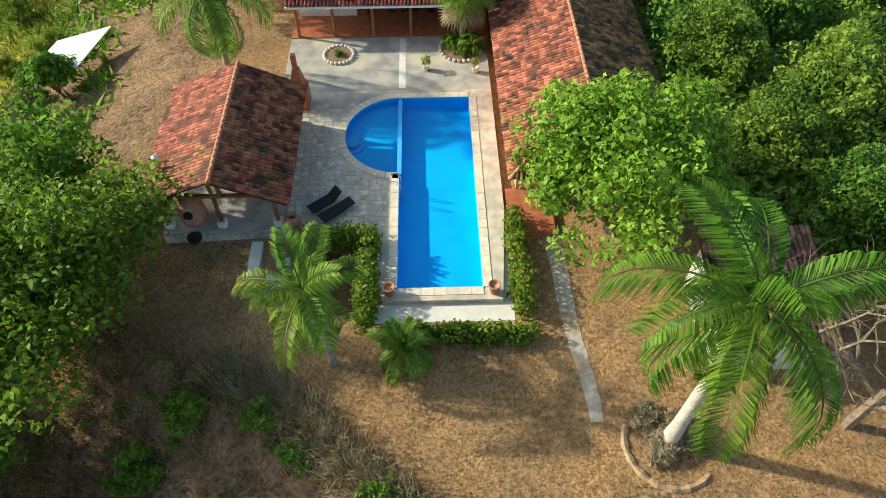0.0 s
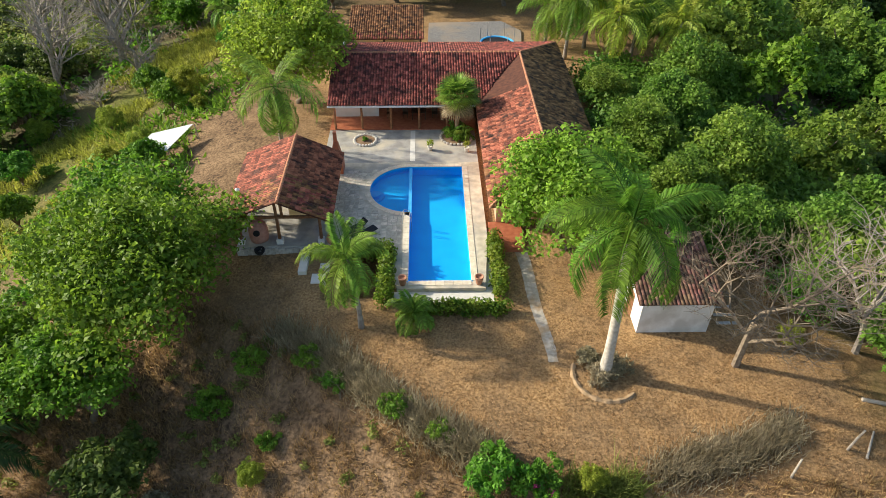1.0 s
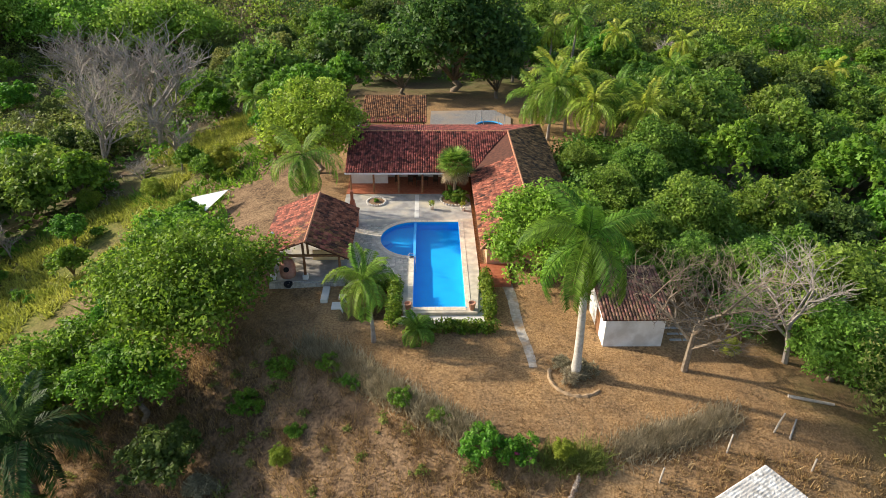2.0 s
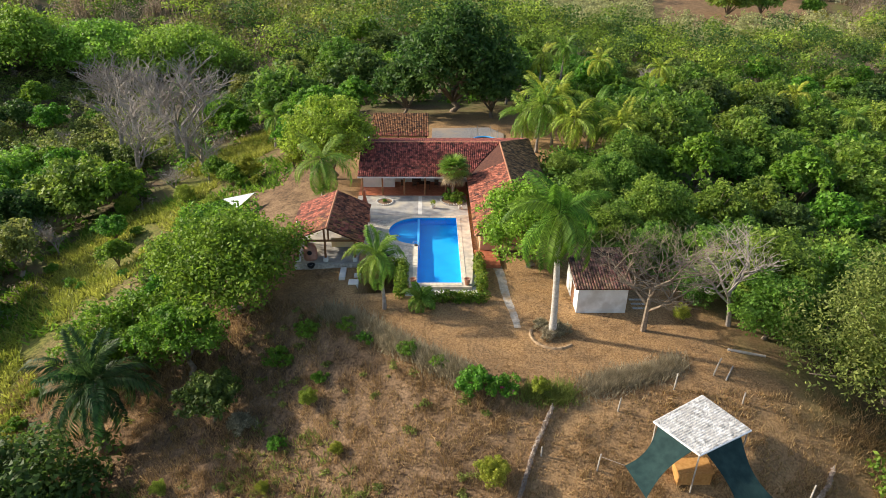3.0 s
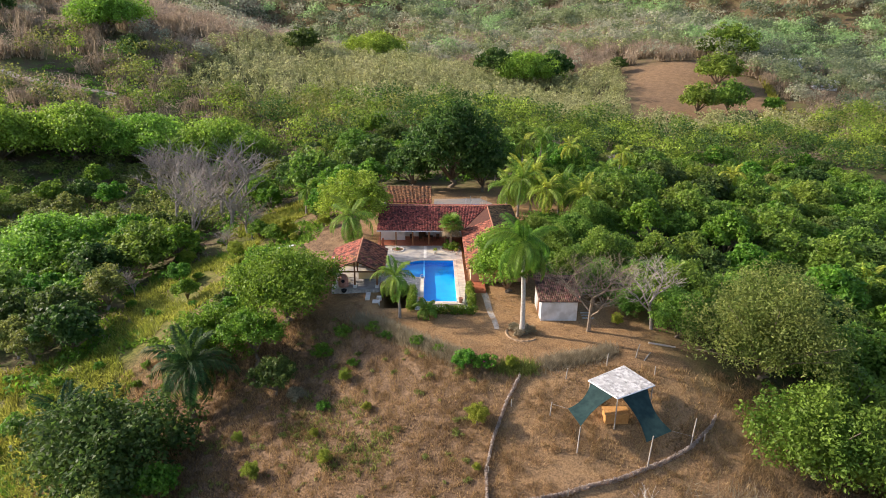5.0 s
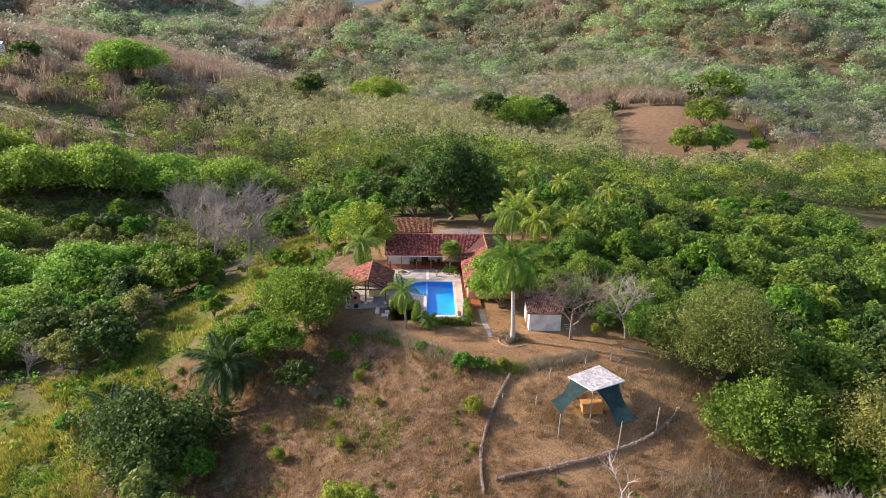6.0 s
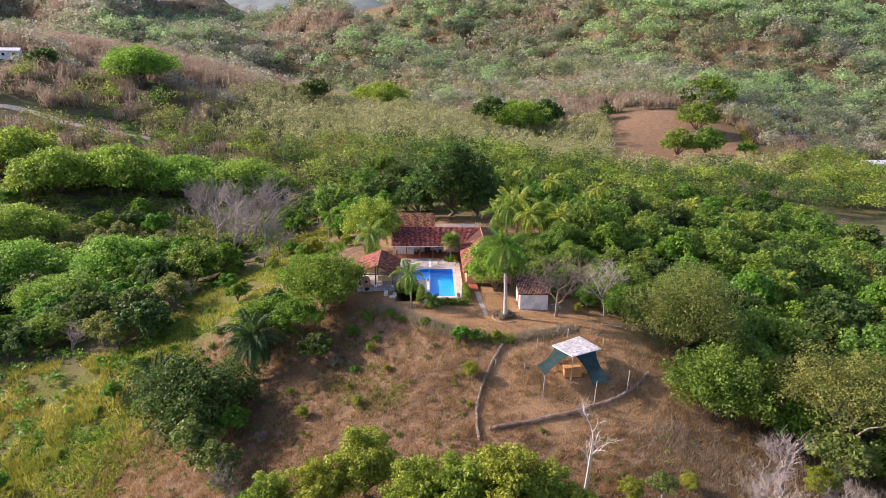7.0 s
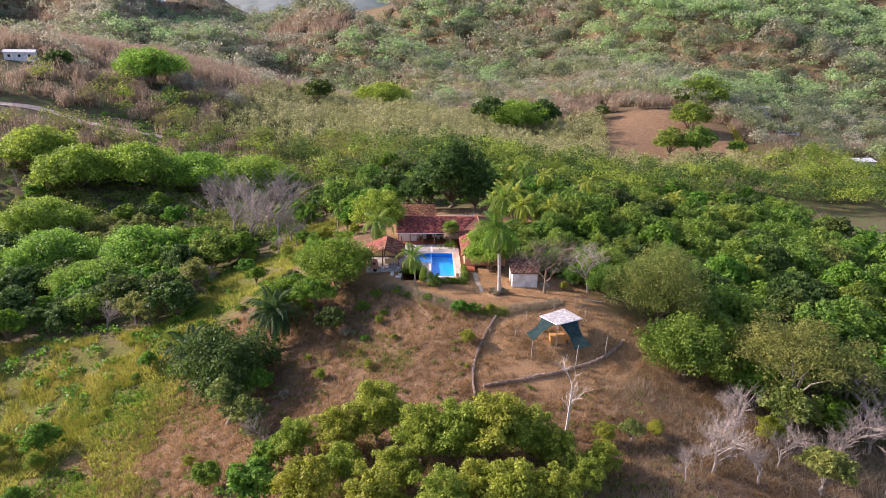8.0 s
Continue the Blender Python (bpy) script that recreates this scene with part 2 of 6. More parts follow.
# ---------------------------------------------------------------- building blocks
class Geo:
    """Vertices and faces gathered into one mesh."""

    def __init__(self):
        self.v, self.f = [], []

    def add(self, verts, faces):
        k = len(self.v)
        self.v.extend(tuple(p) for p in verts)
        self.f.extend(tuple(i + k for i in f) for f in faces)
        return self

    def box(self, x0, x1, y0, y1, z0, z1):
        return self.add([(x0, y0, z0), (x1, y0, z0), (x1, y1, z0), (x0, y1, z0), (x0, y0, z1), (x1, y0, z1), (x1, y1, z1), (x0, y1, z1)],
                        [(3, 2, 1, 0), (4, 5, 6, 7), (0, 1, 5, 4), (1, 2, 6, 5), (2, 3, 7, 6), (3, 0, 4, 7)])

    def tube(self, path, radii, sides=6):
        path = [Vector(p) for p in path]
        rings, side = [], None
        for i, p in enumerate(path):
            d = (path[min(i + 1, len(path) - 1)] - path[max(i - 1, 0)]).normalized()
            side = (side - d * side.dot(d)).normalized() if side and (side - d * side.dot(d)).length > 1e-4 else d.orthogonal().normalized()
            w = d.cross(side)
            rings.append([p + (side * math.cos(a) + w * math.sin(a)) * radii[i] for a in (2 * math.pi * k / sides for k in range(sides))])
        v = [q for r in rings for q in r]
        f = [(i * sides + k, i * sides + (k + 1) % sides, (i + 1) * sides + (k + 1) % sides, (i + 1) * sides + k) for i in range(len(path) - 1) for k in range(sides)]
        f.append(tuple(range((len(path) - 1) * sides, len(path) * sides)))
        f.append(tuple(reversed(range(sides))))
        return self.add(v, f)

    def lathe(self, x, y, profile, sides=14):
        v = [(x + r * math.cos(2 * math.pi * k / sides), y + r * math.sin(2 * math.pi * k / sides), z) for r, z in profile for k in range(sides)]
        f = [(i * sides + k, i * sides + (k + 1) % sides, (i + 1) * sides + (k + 1) % sides, (i + 1) * sides + k) for i in range(len(profile) - 1) for k in range(sides)]
        f.append(tuple(reversed(range(sides))))
        return self.add(v, f)

    def poly(self, pts, thick):
        """A plate: a flat outline and its copy, thick below along its normal."""
        pts = [Vector(p) for p in pts]
        nrm = (pts[1] - pts[0]).cross(pts[2] - pts[1]).normalized()
        n = len(pts)
        return self.add(pts + [p - nrm * thick for p in pts], [tuple(range(n)), tuple(reversed(range(n, 2 * n)))] + [(i, i + n, (i + 1) % n + n, (i + 1) % n) for i in range(n)])

    def mesh(self, name, material, smooth=False):
        me = bpy.data.meshes.new(name)
        me.from_pydata(self.v, [], self.f)
        me.materials.append(material)
        if smooth:
            me.polygons.foreach_set("use_smooth", [True] * len(me.polygons))
        me.update()
        return me


def link(name, me, parent=None, label="", m=None):
    ob = new(name, me)
    if parent:
        ob.parent = parent
    if m is not None:
        ob.matrix_basis = m
    return tagged(ob, label)


def part(name, geo, material, parent=None, label="", smooth=False, m=None):
    return link(name, geo.mesh(name, M[material] if isinstance(material, str) else material, smooth), parent, label, m)


def thing(name, label, category, group="", kind="", m=None):
    ob = tagged(new(name), label, category, group, kind)
    if m is not None:
        ob.matrix_basis = m
    return ob


def soft_box(name, x0, x1, y0, y1, z0, z1, material, parent=None, label="", bevel=0.02):
    bm = bmesh.new()
    bmesh.ops.create_cube(bm, size=1, matrix=Matrix.LocRotScale(((x0 + x1) / 2, (y0 + y1) / 2, (z0 + z1) / 2), None, (x1 - x0, y1 - y0, z1 - z0)))
    bmesh.ops.bevel(bm, geom=bm.edges[:], offset=bevel, segments=2, affect="EDGES", profile=0.6)
    me = bpy.data.meshes.new(name)
    bm.to_mesh(me)
    bm.free()
    me.materials.append(M[material])
    return link(name, me, parent, label)


def quads(name, pts, material):
    """A mesh of loose leaves from an (n, corners, 3) array."""
    n, k = pts.shape[:2]
    me = bpy.data.meshes.new(name)
    me.vertices.add(k * n)
    me.vertices.foreach_set("co", pts.reshape(-1).astype(np.float32))
    me.loops.add(k * n)
    me.loops.foreach_set("vertex_index", np.arange(k * n, dtype=np.int32))
    me.polygons.add(n)
    me.polygons.foreach_set("loop_start", np.arange(0, k * n, k, dtype=np.int32))
    me.materials.append(M[material])
    me.update(calc_edges=True)
    return me


def unit(a):
    return a / np.maximum(np.linalg.norm(a, axis=-1, keepdims=True), 1e-9)


def leaf_cloud(rng, centres, radii, n, size, aspect=0.55, low=-0.35, spread=0.65, up=0.45, corners=4):
    """n leaves over the shells of clumps (centres (k,3), radii (k,3))."""
    size = np.broadcast_to(np.asarray(size, float), (len(centres),))
    w = radii.prod(axis=1) ** (2 / 3) / size ** 2
    k = rng.choice(len(centres), n, p=w / w.sum())
    d = unit(rng.normal(size=(n, 3)))
    d[:, 2] = np.where(d[:, 2] < low, -d[:, 2], d[:, 2])
    r = 0.5 + 0.66 * rng.random((n, 1)) ** 0.8
    c = centres[k] + d * radii[k] * r
    nr = unit(d * 0.75 + np.array((0, 0, up)) + rng.normal(size=(n, 3)) * spread)
    t = unit(np.cross(nr, rng.normal(size=(n, 3))))
    s = np.cross(nr, t)
    z = size[k][:, None] * (0.65 + 0.7 * rng.random((n, 1)))
    if corners == 3:
        w = s * z * aspect * 0.62
        return np.stack((c - t * z * 0.42 - w, c - t * z * 0.42 + w, c + t * z * 0.66), axis=1)
    fold = nr * z * 0.12
    return np.stack((c - t * z * 0.5, c + s * z * aspect * 0.5 + fold, c + t * z * 0.5 - fold, c - s * z * aspect * 0.5 + fold), axis=1)


# ---------------------------------------------------------------- ground
def soft_plus(a, k):
    return np.logaddexp(0, np.asarray(a, float) / k) * k


def ground_z(x, y):
    x, y = np.asarray(x, float), np.asarray(y, float)
    edge = 3 + 15 / (1 + np.exp(np.clip((x + 6) / 4, -40, 40)))
    front = 13 * (1 - np.exp(-soft_plus(edge - y, 1.5) * 0.55 / 13))
    left = 30 * (1 - np.exp(-soft_plus(-16 - x, 3) * 0.42 / 30))
    right = 11 * (1 - np.exp(-soft_plus(x - 29, 4) * 0.3 / 11))
    back = 9 * (1 - np.exp(-soft_plus(y - 74, 6) * 0.15 / 9))
    z = -0.3 - 24 * np.tanh((front + left + right + back) / 24)
    far = np.clip(y - 290, 0, 900)
    z = z + 122 * np.tanh(far ** 2 * 2.9e-4 / 122) * (1 + 0.16 * np.sin(x / 95 + 0.8) * np.sin(y / 140) + 0.1 * np.sin(x / 47 + y / 80))
    relief = np.clip((y - 330) / 220, 0, 1) * (0.4 + np.clip(y - 330, 0, 700) / 900)
    z = z + relief * (26 * np.sin(x / 62 + 0.004 * y + 0.5) * np.cos(y / 130 + x / 210) + 12 * np.sin(x / 27 + y / 70) + 26 * np.sin(x / 150 - 0.9))
    z = z + 60 * np.clip(1 - ((x + 270) ** 2 + (y - 310) ** 2) / 330 ** 2, 0, None) ** 2
    z = z + 15 * np.exp(-((x - 150) / 75) ** 2 - (np.clip(345 - y, 0, None) / 62) ** 2 - (np.clip(y - 345, 0, None) / 160) ** 2)
    z = z + 70 * (1 - np.exp(-(np.clip(np.abs(x) - 330, 0, None) / 500) ** 2))
    lumps = np.sin(x * 0.33 + 1.1) * np.sin(y * 0.29) * 0.22 + np.sin(x * 0.9 + y * 0.4) * 0.07
    away = 1 - np.exp(-(soft_plus(edge - 4 - y, 2) + soft_plus(-18 - x, 2) + soft_plus(x - 26, 2) + soft_plus(y - 70, 3)) / 6)
    rolls = np.sin(x / 17 + 2) * np.sin(y / 21 + 1) * 1.6
    return z + lumps * away + rolls * away * (1 - np.exp(-(np.abs(x) + np.abs(y - 20)) / 120))


def gz(x, y):
    return float(ground_z(x, y))


def sig(a):
    return 1 / (1 + np.exp(-np.clip(a, -40, 40)))


def ridge_x(y):
    """The crest of the grassy spur on the left, as x for a given y."""
    return -40 - 0.5 * np.clip(25 - y, 0, 60) + 0.35 * np.clip(y - 40, 0, 40)


def build_ground():
    n = 280
    u = np.linspace(-1, 1, n)
    xs = 2 + 2600 * np.sinh(5.2 * u) / math.sinh(5.2)
    ys = 20 + 2600 * np.sinh(5.2 * u) / math.sinh(5.2)
    X, Y = np.meshgrid(xs, ys)
    Z = ground_z(X, Y)
    Z = Z - 2.6 * ((X > -6.6) & (X < 3.0) & (Y > 17) & (Y < 31.6))
    me = bpy.data.meshes.new("ground")
    idx = np.arange(n * n).reshape(n, n)
    f = np.stack((idx[:-1, :-1], idx[:-1, 1:], idx[1:, 1:], idx[1:, :-1]), -1).reshape(-1, 4)
    me.from_pydata(np.stack((X, Y, Z), -1).reshape(-1, 3).tolist(), [], f.tolist())
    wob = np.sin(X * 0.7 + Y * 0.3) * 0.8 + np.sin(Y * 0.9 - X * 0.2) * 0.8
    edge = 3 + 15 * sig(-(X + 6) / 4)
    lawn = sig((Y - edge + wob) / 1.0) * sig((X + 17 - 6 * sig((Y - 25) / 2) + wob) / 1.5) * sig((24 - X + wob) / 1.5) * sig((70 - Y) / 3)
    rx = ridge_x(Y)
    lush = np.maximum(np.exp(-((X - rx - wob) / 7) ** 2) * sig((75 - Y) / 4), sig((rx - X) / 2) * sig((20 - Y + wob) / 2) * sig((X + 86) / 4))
    # litter fades to half past y 250: lighter far ground stands in for haze
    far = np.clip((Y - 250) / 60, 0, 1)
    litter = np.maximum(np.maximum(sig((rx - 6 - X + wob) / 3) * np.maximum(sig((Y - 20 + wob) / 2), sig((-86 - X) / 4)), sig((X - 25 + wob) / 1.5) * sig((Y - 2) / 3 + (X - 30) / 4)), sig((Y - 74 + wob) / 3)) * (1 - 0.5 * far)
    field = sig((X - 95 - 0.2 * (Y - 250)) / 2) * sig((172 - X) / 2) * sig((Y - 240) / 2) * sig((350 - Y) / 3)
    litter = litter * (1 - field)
    # paler straw on the plot; the darker slope left also holds painted tree shade
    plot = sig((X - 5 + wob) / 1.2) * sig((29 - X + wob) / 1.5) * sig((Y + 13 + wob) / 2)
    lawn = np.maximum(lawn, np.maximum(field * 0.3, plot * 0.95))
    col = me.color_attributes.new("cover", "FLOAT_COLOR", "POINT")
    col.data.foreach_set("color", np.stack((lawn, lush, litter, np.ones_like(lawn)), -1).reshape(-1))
    me.polygons.foreach_set("use_smooth", [True] * len(me.polygons))
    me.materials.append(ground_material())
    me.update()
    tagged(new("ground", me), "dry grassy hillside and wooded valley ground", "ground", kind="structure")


build_ground()


# ---------------------------------------------------------------- pool and terrace
PX0, PX1, PY0, PY1 = -1.66, 2.38, 17.45, 31.0
SEMI = [(PX0 + 3.05 * math.cos(a), 27.95 + 3.05 * math.sin(a)) for a in (math.pi / 2 + math.pi * i / 28 for i in range(29))]


def filled(loops, z, thick, material, name, parent=None, label=""):
    """A slab with holes: the first loop is its outline."""
    bm = bmesh.new()
    edges = []
    for lp in loops:
        vs = [bm.verts.new((x, y, z)) for x, y in lp]
        edges += [bm.edges.new((vs[i], vs[(i + 1) % len(vs)])) for i in range(len(vs))]
    bmesh.ops.triangle_fill(bm, edges=edges, use_beauty=True)
    bmesh.ops.recalc_face_normals(bm, faces=bm.faces[:])
    if sum(f.normal.z for f in bm.faces) < 0:
        bmesh.ops.reverse_faces(bm, faces=bm.faces[:])
    ext = bmesh.ops.extrude_face_region(bm, geom=bm.faces[:])
    for v in ext["geom"]:
        if isinstance(v, bmesh.types.BMVert):
            v.co.z -= thick
    bmesh.ops.recalc_face_normals(bm, faces=bm.faces[:])
    me = bpy.data.meshes.new(name)
    bm.to_mesh(me)
    bm.free()
    me.materials.append(M[material])
    return link(name, me, parent, label)


def build_pool():
    pool = thing("swimming_pool", "bright blue painted swimming pool with a half-round shallow end", "swimming pool")
    g = Geo()
    g.box(PX0 - 0.2, PX1 + 0.2, PY0 - 0.2, PY1 + 0.2, -1.0, -0.8)
    for b in ((PX0 - 0.2, PX0, PY0, 24.9), (PX1, PX1 + 0.2, PY0, PY1), (PX0 - 0.2, PX1 + 0.2, PY0 - 0.2, PY0), (PX0 - 0.2, PX1 + 0.2, PY1, PY1 + 0.2)):
        g.box(*b, -0.9, -0.02)
    part("basin", g, "pool", pool)
    part("divider", Geo().box(PX0 - 0.12, PX0 + 0.12, 24.9, PY1, -0.9, -0.1), "pool_rim", pool, "pale blue dividing wall")
    g = Geo()
    n = len(SEMI)
    g.add([(x, y, -0.5) for x, y in SEMI], [tuple(range(n))])
    g.add([(x, y, -0.02) for x, y in SEMI] + [(x, y, -0.5) for x, y in SEMI], [(i, i + 1, n + i + 1, n + i) for i in range(n - 1)])
    part("shallow_end", g, "pool", pool)
    g = Geo()
    for r, z in ((0.75, -0.42), (0.42, -0.22)):
        g.lathe(-4.35, 27.6, [(r, -0.5), (r, z - 0.03), (r - 0.03, z), (0.0, z)], 18)
    part("round_step", g, "pool_rim", pool, "pale blue round entry steps")
    g = Geo()
    for y in (23.55, 24.15):
        g.tube([(PX0 - 0.5, y, 0.0), (PX0 - 0.5, y, 0.55), (PX0 - 0.35, y, 0.78), (PX0 - 0.05, y, 0.72), (PX0 + 0.12, y, 0.45), (PX0 + 0.14, y, -0.78)], [0.025] * 6, 8)
    for z in (-0.3, -0.65):
        g.tube([(PX0 + 0.14, 23.55, z), (PX0 + 0.14, 24.15, z)], [0.03] * 2, 6)
    part("ladder", g, "metal", pool, "chrome pool ladder")
    water = thing("pool_water", "clear blue still pool water", "water", kind="structure")
    g = Geo()
    out = [(PX0, PY0), (PX1, PY0), (PX1, PY1)] + SEMI
    g.add([(x, y, -0.14) for x, y in out], [tuple(range(len(out)))])
    wm = water_material()
    part("surface", g, wm, water).visible_shadow = False


DECK = [(-7.3, 21.1), (-2.7, 21.1), (-2.7, 18.0), (-2.35, 16.75), (3.25, 16.75), (3.3, 17.2), (3.75, 22.3), (3.75, 31.7), (-7.3, 31.7)]


def build_terrace():
    hole = [(PX0 - 0.1, PY0 - 0.1), (PX1 + 0.1, PY0 - 0.1), (PX1 + 0.1, PY1 + 0.1)] + [(PX0 + 3.15 * math.cos(a), 27.95 + 3.15 * math.sin(a)) for a in (math.pi / 2 + math.pi * i / 28 for i in range(28))] + [(PX0 - 0.1, 24.8)]
    deck = filled([DECK, hole], 0.0, 0.3, "deck", "pool_deck")
    tagged(deck, "cream concrete pool deck", "deck", kind="structure")
    patio = Geo().poly([(-8.7, 31.7, 0), (3.75, 31.7, 0), (3.75, 37.0, 0), (-8.7, 37.0, 0)], 0.3)
    tagged(part("patio", patio, "patio"), "weathered grey concrete patio", "patio", kind="structure")
    led = Geo().box(-2.7, 3.75, 15.75, 16.75, -0.7, -0.28).box(3.25, 3.75, 16.75, 20.5, -0.7, -0.26)
    tagged(part("ledge", led, "strip"), "pale concrete ledge below the pool deck", "ledge", kind="structure")
    tagged(soft_box("pale_strip", -1.75, -1.35, 31.9, 36.8, -0.05, 0.012, "strip", bevel=0.005), "pale cement strip across the patio", "strip", kind="structure")
    # coping slabs round the water
    cop = thing("pool_coping", "cream stone coping round the pool", "coping", kind="structure")
    run = [(PX0, 24.9), (PX0, PY0), (PX1, PY0), (PX1, PY1), (PX0, PY1)] + SEMI[1:]
    for a, b in zip(run, run[1:]):
        a, b = Vector((*a, 0)), Vector((*b, 0))
        d = (b - a)
        k = max(1, round(d.length / 0.6))
        nrm = Vector((d.y, -d.x, 0)).normalized()
        for i in range(k):
            p, q = a + d * ((i + 0.015) / k), a + d * ((i + 0.985) / k)
            pts = [p, q, q + nrm * 0.42, p + nrm * 0.42]
            if (pts[1] - pts[0]).cross(pts[2] - pts[1]).z < 0:
                pts.reverse()
            part("slab", Geo().poly([v + Vector((0, 0, 0.03)) for v in pts], 0.035), "coping", cop)
    # crazy paving beside the hut
    pav = thing("crazy_paving", "pale irregular stone paving beside the hut", "paving", kind="structure")
    rng = np.random.default_rng(5)
    s = 0.36
    nx, ny = 17, 27
    P = np.stack(np.meshgrid(np.arange(nx) * s - 7.25, np.arange(ny) * s + 21.2), -1)
    P = P + rng.uniform(-0.13, 0.13, P.shape)
    rest, made = Geo(), 0
    for j in range(ny - 1):
        for i in range(nx - 1):
            q = np.array((P[j, i], P[j, i + 1], P[j + 1, i + 1], P[j + 1, i]))
            c = q.mean(0)
            if (c[0] - PX0) ** 2 + (c[1] - 27.95) ** 2 < 3.75 ** 2 or c[0] > -2.3:
                continue
            q = c + (q - c) * 0.86
            g = Geo().poly([(x, y, 0.018 + 0.008 * rng.random()) for x, y in q], 0.03)
            if made < 290:
                part("stone", g, "stone", pav)
                made += 1
            else:
                rest.add(g.v, g.f)
    if rest.v:
        tagged(part("stones", rest, "stone", pav), kind="stuff")


build_pool()
build_terrace()


# ---------------------------------------------------------------- tiled roofs
def tile_geo():
    g, k = Geo(), 5
    v, w0, w1 = [], 0.115, 0.095
    for y, w, lift in ((-0.23, w0, 0.035), (0.23, w1, 0.0)):
        for i in range(k + 1):
            a = math.pi * i / k
            v.append((-w * math.cos(a), y, lift + 0.012 + 0.075 * math.sin(a)))
    f = [(i, i + 1, k + 2 + i, k + 1 + i) for i in range(k)] + [tuple(reversed(range(k + 1)))]
    return g.add(v, f)


TILE = tile_geo()
TILE_MESH = TILE.mesh("tile", M["tile"], True)


def roof_plane(roof, pts, count, seed, pitch=0.235, row=0.36, material="tile"):
    """Lay tiles on one roof plane; pts start with the two ends of its eave. count: tiles made as single pieces."""
    rng = random.Random(seed)
    P = [Vector(p) for p in pts]
    nrm = (P[1] - P[0]).cross(P[2] - P[1]).normalized()
    u = (P[1] - P[0]).normalized()
    v = nrm.cross(u)
    uv = [((p - P[0]).dot(u), (p - P[0]).dot(v)) for p in P]

    def inside(a, b):
        hit = False
        for (x0, y0), (x1, y1) in zip(uv, uv[1:] + uv[:1]):
            if (y0 > b) != (y1 > b) and a < (x1 - x0) * (b - y0) / (y1 - y0) + x0:
                hit = not hit
        return hit

    spots = []
    umax, vmax = max(a for a, _ in uv), max(b for _, b in uv)
    for j in range(int(vmax / row) + 2):
        for i in range(int(umax / pitch) + 1):
            a, b = (i + 0.5) * pitch, (j + 0.42) * row
            if inside(a, b):
                spots.append(P[0] + u * (a + rng.uniform(-0.012, 0.012)) + v * (b + rng.uniform(-0.02, 0.02)) + nrm * rng.uniform(0.0, 0.012))
    spots.sort(key=lambda s: s.y)
    one = TILE_MESH if material == "tile" else TILE.mesh("tile", M[material], True)
    base = Matrix((u, v, nrm)).transposed().to_4x4()
    rest = Geo()
    for k, s in enumerate(spots):
        m = Matrix.Translation(s) @ base @ Matrix.Rotation(rng.uniform(-0.035, 0.035), 4, "Z")
        if k < count:
            link("tile", one, roof, m=m)
        else:
            rest.add([m @ Vector(q) for q in TILE.v], TILE.f)
    if rest.v:
        tagged(part("tiles", rest, material, roof, smooth=True), kind="stuff")


def ridge_line(roof, a, b, r=0.11):
    a, b = Vector(a), Vector(b)
    n = max(2, round((b - a).length / 0.4))
    step = (b - a) / n
    me = Geo().tube([Vector((0, 0, 0.04)), step * 1.06 + Vector((0, 0, 0.02))], [r * 1.1, r * 0.9], 7).mesh("ridge_tile", M["ridge"], True)
    for i in range(n):
        link("ridge_tile", me, roof, m=Matrix.Translation(a + step * i))


